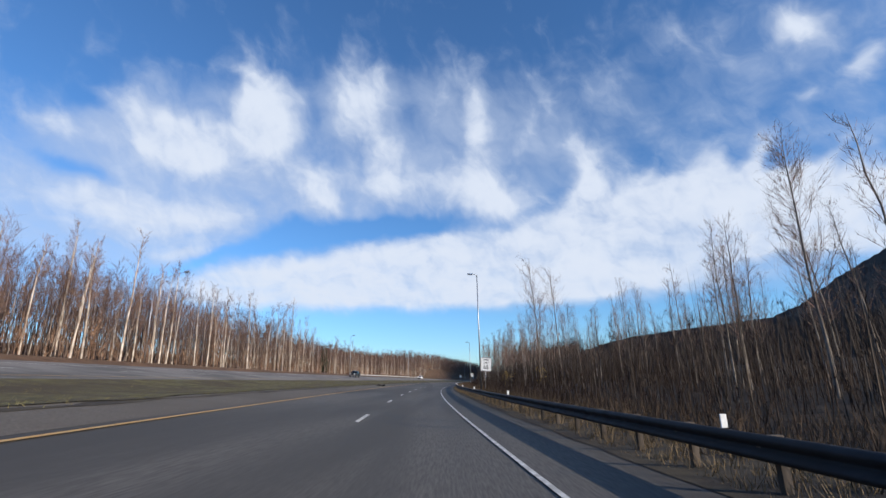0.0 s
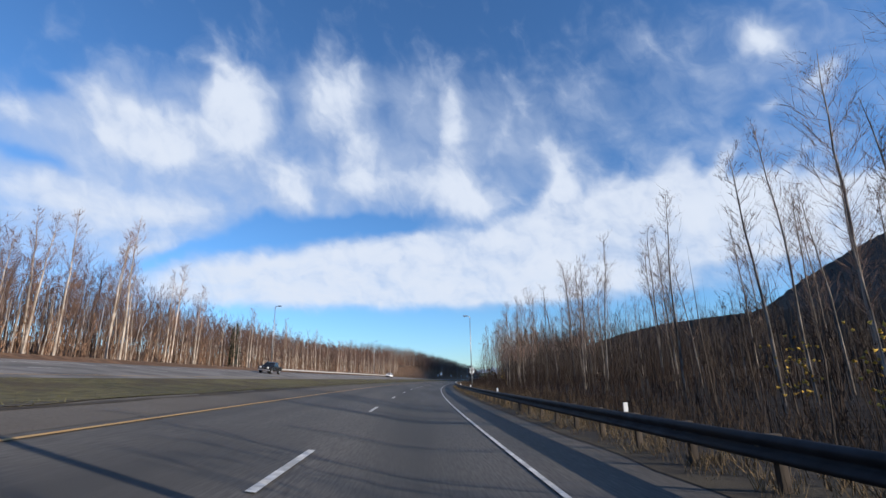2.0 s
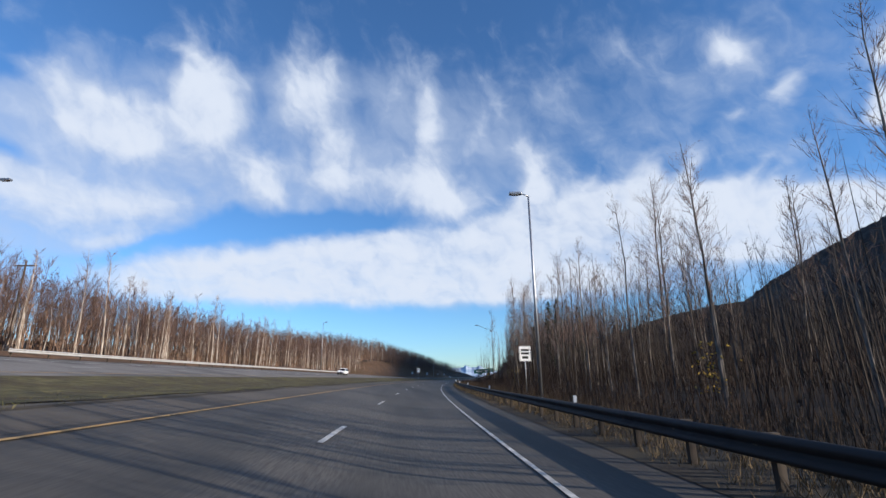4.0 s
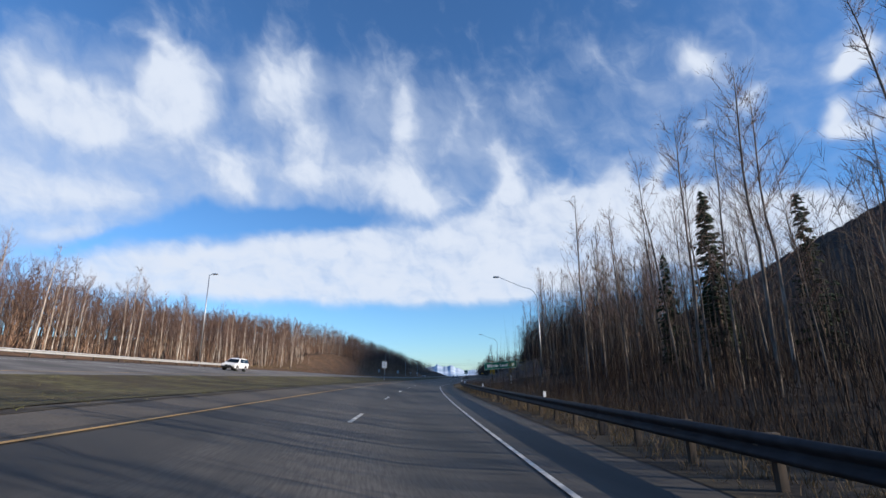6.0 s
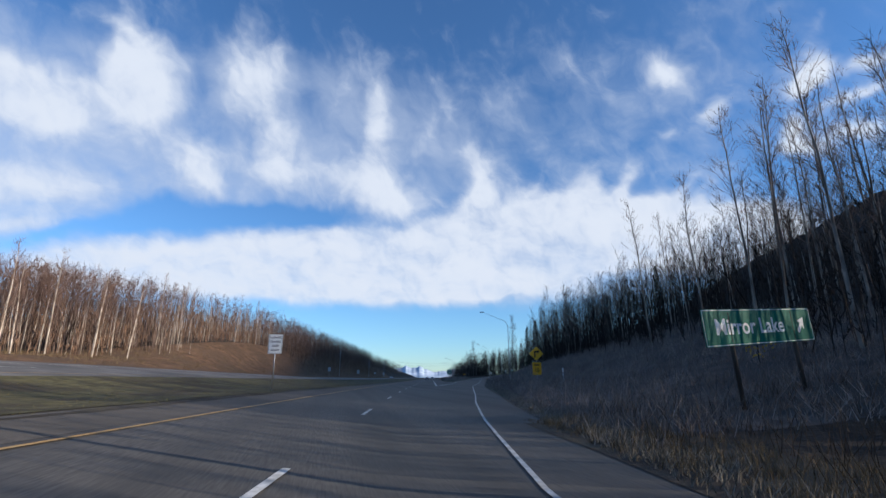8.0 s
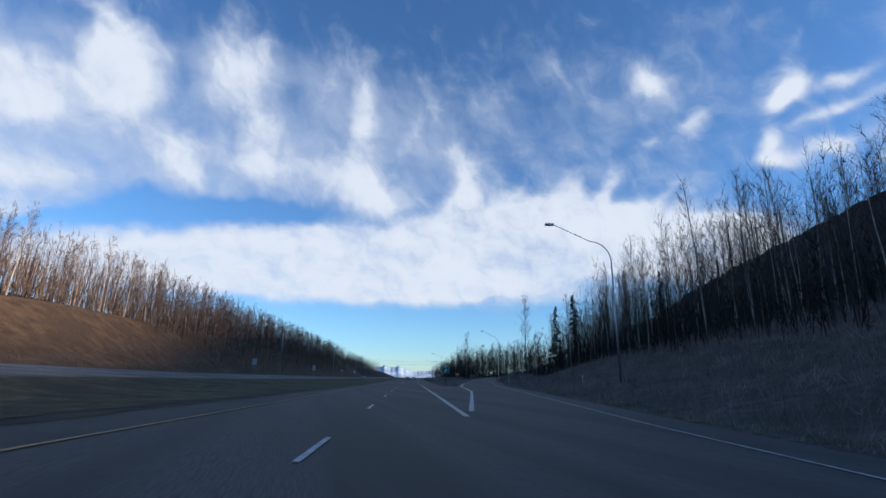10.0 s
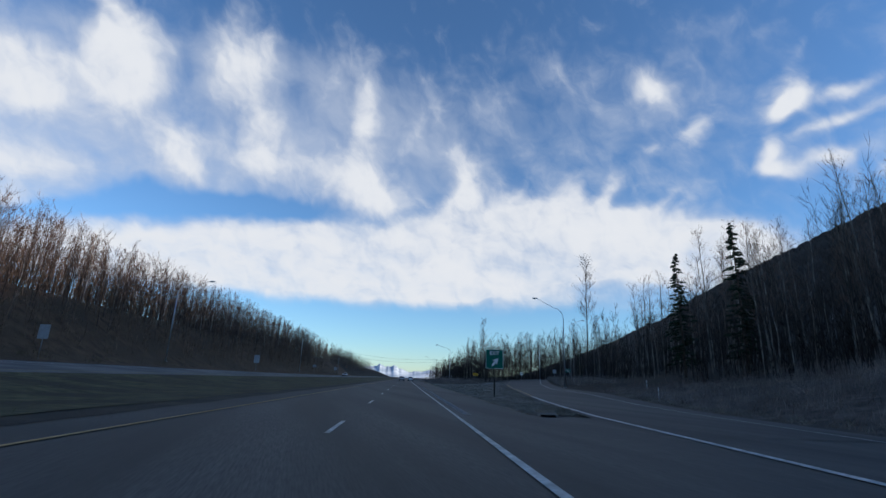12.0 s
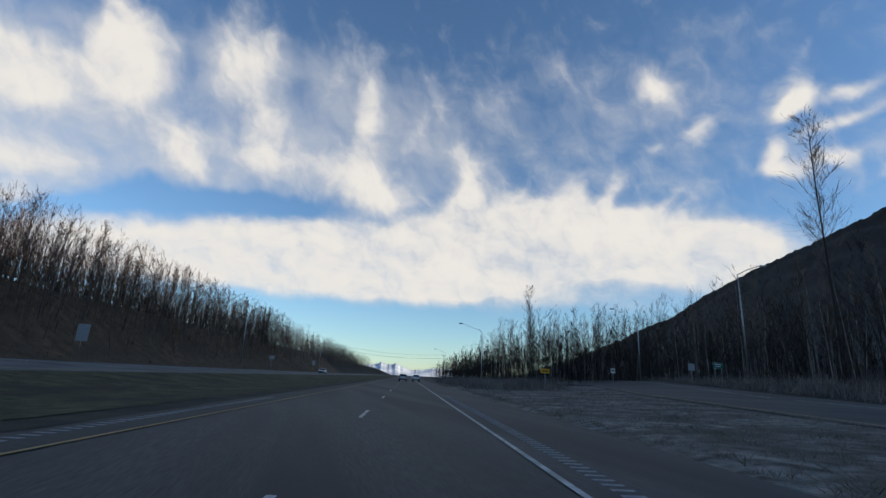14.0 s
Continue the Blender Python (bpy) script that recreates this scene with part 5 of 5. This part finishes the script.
for s, d, h in ((770, -50, 20.0), (800, 26, 18.0)):
    root = thing("utility_pole", place(s, d), "tall wooden pole carrying wires over the road", "utility pole", "wire poles")
    part("pole", tube([(0, 0, -0.5), (0, 0, h - float(level(s, d)))], [0.2, 0.14], 7), POST_WOOD, root)
    part("crossarm", boxed(-1.6, 1.6, -0.08, 0.08, h - float(level(s, d)) - 0.9, h - float(level(s, d)) - 0.7), POST_WOOD, root)
for lift in (-0.8, -3.2):
    (x0, y0), (x1, y1) = plan(770, -50), plan(800, 26)
    pts = [(x0 + (x1 - x0) * k / 12, y0 + (y1 - y0) * k / 12, 20 - 2 * k / 12 + lift - 2.2 * math.sin(math.pi * k / 12)) for k in range(13)]
    tagged(new("overhead_wire", bm_mesh("overhead_wire", tube(pts, [0.05] * 13, 4), SIGN_BLACK)), "thin dark overhead wire spanning the far road", "wire", "overhead wires")


# ---- vehicles ----
def profile_solid(profile, half, top_from, top_half):
    """A solid of the side outline (y, z), half wide below top_from and narrowing to top_half at its highest."""
    bm = bmesh.new()
    zmax = max(p[1] for p in profile)
    rings = []
    for sg in (-1, 1):
        vs = []
        for y, z in profile:
            k = max(0.0, (z - top_from) / max(zmax - top_from, 1e-3))
            vs.append(bm.verts.new((sg * (half + (top_half - half) * k), y, z)))
        rings.append(vs)
    n = len(profile)
    bm.faces.new(rings[0][::-1])
    bm.faces.new(rings[1])
    for k in range(n):
        bm.faces.new((rings[0][k], rings[0][(k + 1) % n], rings[1][(k + 1) % n], rings[1][k]))
    bmesh.ops.recalc_face_normals(bm, faces=bm.faces)
    bmesh.ops.bevel(bm, geom=list(bm.edges), offset=0.035, segments=2, affect="EDGES", profile=0.6)
    return bm


def wheel(parent, x, y, r):
    side = math.copysign(1, x)
    bm = tube([(x - side * 0.12, y, r), (x - side * 0.09, y, r), (x + side * 0.09, y, r), (x + side * 0.12, y, r)], [r * 0.86, r, r, r * 0.86], 20)
    w = part("wheel", bm, RUBBER, parent, "black tyre on alloy rim")
    rim = tube([(x + side * 0.10, y, r), (x + side * 0.128, y, r)], [r * 0.62, r * 0.56], 16)
    part("rim", rim, RIM, w)
    for k in range(5):
        a_ = k * 2 * math.pi / 5
        bm = tube([(x + side * 0.13, y, r), (x + side * 0.135, y + math.cos(a_) * r * 0.54, r + math.sin(a_) * r * 0.54)], [0.04, 0.03], 5)
        part("spoke", bm, RIM, w)


def vehicle(kind, m, paint, label, group=""):
    """A vehicle that faces -y. kind: suv, pickup or sedan."""
    if kind == "pickup":
        L, W, H = 5.8, 1.98, 1.9
        lower = [(-2.9, 0.45), (-2.9, 0.95), (-2.75, 1.12), (-1.35, 1.18), (0.85, 1.18), (2.88, 1.15), (2.9, 0.5)]
        cab = [(-1.30, 1.16), (-0.65, 1.82), (-0.3, 1.9), (0.75, 1.9), (1.05, 1.80), (1.15, 1.16)]
    elif kind == "suv":
        L, W, H = 4.7, 1.88, 1.72
        lower = [(-2.35, 0.38), (-2.36, 0.75), (-2.2, 0.92), (-1.15, 1.05), (0.9, 1.08), (2.25, 1.05), (2.36, 0.9), (2.34, 0.4)]
        cab = [(-1.20, 1.02), (-0.45, 1.62), (0.1, 1.71), (1.6, 1.68), (2.05, 1.58), (2.28, 1.03)]
    else:
        L, W, H = 4.6, 1.80, 1.46
        lower = [(-2.3, 0.32), (-2.31, 0.62), (-2.1, 0.78), (-0.95, 0.92), (1.3, 0.95), (2.25, 0.92), (2.31, 0.75), (2.28, 0.34)]
        cab = [(-1.0, 0.9), (-0.2, 1.40), (0.2, 1.46), (0.95, 1.44), (1.75, 0.95)]
    root = thing(kind if kind != "pickup" else "pickup_truck", m, label, "car" if kind != "pickup" else "pickup truck", group)
    hw = W / 2
    part("body", profile_solid(lower, hw, 0.9, hw * 0.95), paint, root)
    cabin = part("cabin", profile_solid(cab, hw * 0.95, cab[0][1], hw * 0.74), paint, root)
    z0, z1 = cab[0][1] + 0.08, max(p[1] for p in cab) - 0.10
    kz = (z1 - z0) / (max(p[1] for p in cab) - cab[0][1])
    # side windows, each a slim slab lying on the sloping cabin side
    yf, yb = cab[1][0] + 0.05, cab[-2][0] - 0.02
    cuts = [yf - 0.25, (yf + yb) / 2 - 0.04, (yf + yb) / 2 + 0.04, yb + 0.1] if kind != "pickup" else [yf - 0.2, (yf + yb) / 2 - 0.04, (yf + yb) / 2 + 0.04, yb]
    for sg in (-1, 1):
        for q in (0, 2):
            bm = boxed(0, 0.014, cuts[q], cuts[q + 1], z0, z1, 0.004)
            for v in bm.verts:
                k = (v.co.z - cab[0][1]) / (max(p[1] for p in cab) - cab[0][1])
                v.co.x = sg * (hw * 0.95 + (hw * 0.74 - hw * 0.95) * k + 0.004 + v.co.x)
                if q == 0 and v.co.y < cuts[0] + 0.1:
                    v.co.y += (v.co.z - z0) * 0.55
            part("side_window", bm, CAR_GLASS, cabin, "dark side window")
    # windscreen and rear window
    for (ya, za), (yb_, zb), nm_ in ((cab[0], cab[1], "windscreen"), (cab[-1], cab[-2], "rear_window")):
        bm = bmesh.new()
        off = -0.03 if nm_ == "windscreen" else 0.03
        vs = []
        for fz in (0.12, 0.93):
            for sg in (-1, 1):
                z = za + (zb - za) * fz
                k = (z - cab[0][1]) / (max(p[1] for p in cab) - cab[0][1])
                vs.append(bm.verts.new((sg * (hw * 0.95 + (hw * 0.74 - hw * 0.95) * k - 0.09), ya + (yb_ - ya) * fz + off, z + 0.012)))
        f = bm.faces.new((vs[0], vs[1], vs[3], vs[2]))
        ex = bmesh.ops.extrude_face_region(bm, geom=[f])
        bmesh.ops.translate(bm, verts=[v for v in ex["geom"] if isinstance(v, bmesh.types.BMVert)], vec=(0, -off * 0.9, -0.012))
        bmesh.ops.recalc_face_normals(bm, faces=bm.faces)
        part(nm_, bm, CAR_GLASS, cabin, "dark tinted glass")
    zl = lower[1][1]
    part("grille", boxed(-hw * 0.55, hw * 0.55, lower[1][0] - 0.03, lower[1][0] + 0.05, zl - 0.22, zl + 0.02, 0.01), TRIM_BLACK, root, "dark front grille")
    part("front_bumper", boxed(-hw * 0.97, hw * 0.97, lower[0][0] - 0.07, lower[0][0] + 0.2, lower[0][1], lower[0][1] + 0.2, 0.03), TRIM_BLACK if kind != "pickup" else RIM, root)
    part("rear_bumper", boxed(-hw * 0.97, hw * 0.97, lower[-1][0] - 0.2, lower[-1][0] + 0.08, lower[-1][1], lower[-1][1] + 0.2, 0.03), TRIM_BLACK if kind != "pickup" else RIM, root)
    part("number_plate", boxed(-0.16, 0.16, lower[-1][0] + 0.06, lower[-1][0] + 0.1, 0.72, 0.84, 0.004), SIGN_WHITE, root, "plain pale plate")
    for sg in (-1, 1):
        part("headlamp", boxed(sg * hw * 0.62 - 0.17, sg * hw * 0.62 + 0.17, lower[1][0] - 0.035, lower[1][0] + 0.1, zl - 0.1, zl + 0.08, 0.02), LAMP_CLEAR, root, "clear headlamp")
        part("tail_lamp", boxed(sg * hw * 0.86 - 0.09, sg * hw * 0.86 + 0.09, lower[-2][0] - 0.12, lower[-2][0] + 0.025, 0.78, 1.05, 0.015), LAMP_RED, root, "red tail lamp")
        part("mirror", boxed(sg * (hw + 0.1) - 0.1, sg * (hw + 0.1) + 0.1, cab[0][0] + 0.25, cab[0][0] + 0.37, cab[0][1], cab[0][1] + 0.17, 0.03), paint, root)
        for y in (lower[0][0] + 0.9 * (1.1 if kind == "pickup" else 1), lower[-1][0] - 0.95 * (1.15 if kind == "pickup" else 1)):
            bm = tube([(sg * (hw - 0.3), y, 0.38), (sg * (hw + 0.006), y, 0.38)], [0.42, 0.42], 20)
            part("wheel_arch", bm, TRIM_BLACK, root)
            wheel(root, sg * (hw - 0.09), y, 0.37 if kind == "pickup" else 0.34)
    return root


def on_road(s, d, flip=False):
    x, y = plan(s, d)
    z0, z1 = float(level(s, d - 0.8)), float(level(s, d + 0.8))
    lean_ = math.atan2(z0 - z1, 1.6)
    m = pose(float(x), float(y), (z0 + z1) / 2 + 0.05, 0, 0, -float(heading(s))) @ Matrix.Rotation(lean_, 4, "Y")
    return m @ Matrix.Rotation(math.pi, 4, "Z") if flip else m


vehicle("pickup", on_road(145.8, -27.3), CAR_BLACK, "black crew-cab pickup truck on the opposite carriageway")
vehicle("suv", on_road(257, -26.8), CAR_WHITE, "white sport utility vehicle on the opposite carriageway")
vehicle("sedan", on_road(592.8, -26.0), CAR_SILVER, "silver saloon car on the opposite carriageway")
vehicle("suv", on_road(556, -1.0, True), CAR_SILVER, "silver sport utility vehicle on the asphalt ahead", "cars ahead")
vehicle("suv", on_road(566, 2.2, True), CAR_WHITE, "pale sport utility vehicle with red tail lamps ahead", "cars ahead")

# a scrap of tyre on the paved shoulder
root = thing("tyre_scrap", place(66, -6.2), "torn black tyre scrap lying on the shoulder", "debris")
g = np.random.default_rng(5)
bm = tube([(0.55 * math.cos(k * 0.5), 0.3 * math.sin(k * 0.5), 0.08 + 0.05 * math.sin(k * 1.7)) for k in range(9)], [0.05, 0.1, 0.13, 0.1, 0.14, 0.11, 0.12, 0.09, 0.04], 7)
part("tread", bm, RUBBER, root)


# ---- grass and brush ----
def tufts(name, s, d, height, width, mat, label, blades=4, spread=0.12, lean=0.45, lift=0.0):
    n = len(s)
    g_ = np.random.default_rng(n)
    si, di = np.repeat(s, blades), np.repeat(d, blades)
    x, y = plan(si, di)
    z = level(si, di) + lift
    hh = np.repeat(height, blades) * g_.uniform(0.6, 1.2, len(si))
    p = np.stack([x, y, z], 1) + np.concatenate([g_.normal(0, spread, (len(si), 2)), np.full((len(si), 1), -0.03)], 1)
    tip = p + np.concatenate([g_.normal(0, lean, (len(si), 2)), np.ones((len(si), 1))], 1) * hh[:, None]
    v, f = cones(p, tip, width * 1.15, 0, 1)
    return tagged(new(name, mesh_from(name, v, f, [mat])), label, "grass", kind="stuff")


s_, d_ = scatter(9000, -4, 268, 4.0, 6.6)
tufts("verge_grass", s_, d_, rng.uniform(0.08, 0.30, len(s_)) * (0.5 + 0.8 * ease(d_, 3.9, 4.5)), 0.007, GRASS_DRY, "dry yellow grass under the guard rail", 12, 0.10, 0.35)
s_, d_ = scatter(6200, -4, 268, 5.5, 11.5)
d_ = d_ + np.where(s_ > 222, (d_ - 5.5) * 0.9, 0)
tufts("verge_brush", s_, d_, rng.uniform(0.3, 1.0, len(s_)), 0.008, VERGE_BRUSH, "brown dead weeds behind the guard rail", 7, 0.2, 0.3)
s_, d_ = scatter(15000, -5, 330, -20.2, -7.7)
tufts("median_grass", s_, d_, rng.uniform(0.04, 0.14, len(s_)), 0.007, GRASS_GREEN, "short green and yellow grass on the median", 7, 0.22, 0.7)
s_, d_ = scatter(5000, 330, 520, -20.2, -8.2)
tufts("median_grass", s_, d_, rng.uniform(0.05, 0.14, len(s_)), 0.010, GRASS_GREEN, "short brown grass on the median", 4, 0.2, 0.6)
s_ = rng.uniform(262, 430, 11500)
d_ = np.interp(s_, WHITE_EDGE[0], np.array(WHITE_EDGE[1]) + 2.3) + 24 * rng.random(len(s_)) ** 0.8
tufts("bank_brush", s_, d_, rng.uniform(0.25, 0.7, len(s_)) * (1 + 1.1 * (rng.random(len(s_)) > 0.8)), 0.010, BRUSH, "grey-brown dead brush on the roadside bank", 9, 0.3, 0.45, 0.08)
s_ = rng.uniform(250, 425, 3200)
tufts("edge_grass", s_, np.interp(s_, WHITE_EDGE[0], np.array(WHITE_EDGE[1]) + 2.05) + 1.3 * rng.random(len(s_)), rng.uniform(0.08, 0.28, len(s_)), 0.009, FROST_GRASS, "dry tan grass along the edge of the exit lane", 10, 0.14, 0.5, 0.06)
s_ = rng.uniform(399, 500, 4200)
lo_, hi_ = np.full(len(s_), 6.2), np.interp(s_, *GORE_EDGE) - 0.8
keep = hi_ > lo_ + 0.3
s_, d_ = s_[keep], (lo_ + (hi_ - lo_) * rng.random(len(s_)))[keep]
tufts("gore_grass", s_, d_, rng.uniform(0.05, 0.22, len(s_)), 0.007, FROST_GRASS, "frosty dry grass between road and ramp", 12, 0.2, 0.8, 0.08)
s_, d_ = scatter(3600, 240, 640, -46, -33.4)
tufts("bank_grass", s_, d_, rng.uniform(0.2, 0.6, len(s_)), 0.02, GRASS_DRY, "rusty dry grass on the opposite bank", 6, 0.4, 0.5, 0.05)
s_ = rng.uniform(455, 640, 1500)
d_ = np.interp(s_, WHITE_EDGE[0], np.array(WHITE_EDGE[1]) + 2.5) * np.where(s_ < 540, 1, 0.5) + 10 * rng.random(len(s_))
tufts("ramp_brush", s_, d_, rng.uniform(0.5, 1.5, len(s_)), 0.02, BRUSH, "pale brush beside the exit ramp", 9, 0.5, 0.45)
s_, d_ = scatter(520, 496, 575, 8, 20)
tufts("gore_brush", s_, d_, rng.uniform(0.7, 1.9, len(s_)), 0.016, BRUSH, "clumps of pale brush at the end of the gore", 26, 0.45, 0.4)
# a few saplings still in yellow leaf
for s, d in ((74, 11.5), (79, 13), (60, 14), (146, 12.5), (188, 11.2), (262, 12.5), (273, 16)):
    n = 60
    g_ = np.random.default_rng(int(s))
    c_ = np.stack([g_.normal(0, 0.35, n), g_.normal(0, 0.35, n), g_.uniform(0.5, 2.6, n)], 1)
    v, f = cones(c_, c_ + g_.normal(0, 0.07, (n, 3)), 0.05, 0, 4)
    root = thing("sapling", place(s, d), "young sapling with last yellow leaves", "sapling", "leafy saplings")
    part("foliage", mesh_from("foliage", v, f, [LEAF_YELLOW]), None, root)
    part("stem", tube([(0, 0, -0.1), (0.05, 0.03, 1.4), (0.0, 0.08, 2.7)], [0.025, 0.018, 0.006], 5), STEM, root)

# rumble grooves along both shoulders, nearest stretch piece by piece
GROOVE_MESH = bm_mesh("groove", boxed(-0.17, 0.17, -0.06, 0.06, -0.004, 0.010), GROOVE)
for s in np.arange(398, 480, 0.34):
    ob = new("groove", GROOVE_MESH)
    ob.parent = road
    ob.matrix_basis = place(float(s), 3.1)
for s in np.concatenate([np.arange(349, 362, 0.36), np.arange(444, 464, 0.36)]):
    ob = new("groove", GROOVE_MESH)
    ob.parent = road
    ob.matrix_basis = place(float(s), -5.88 - 0.4 * float(s > 400))
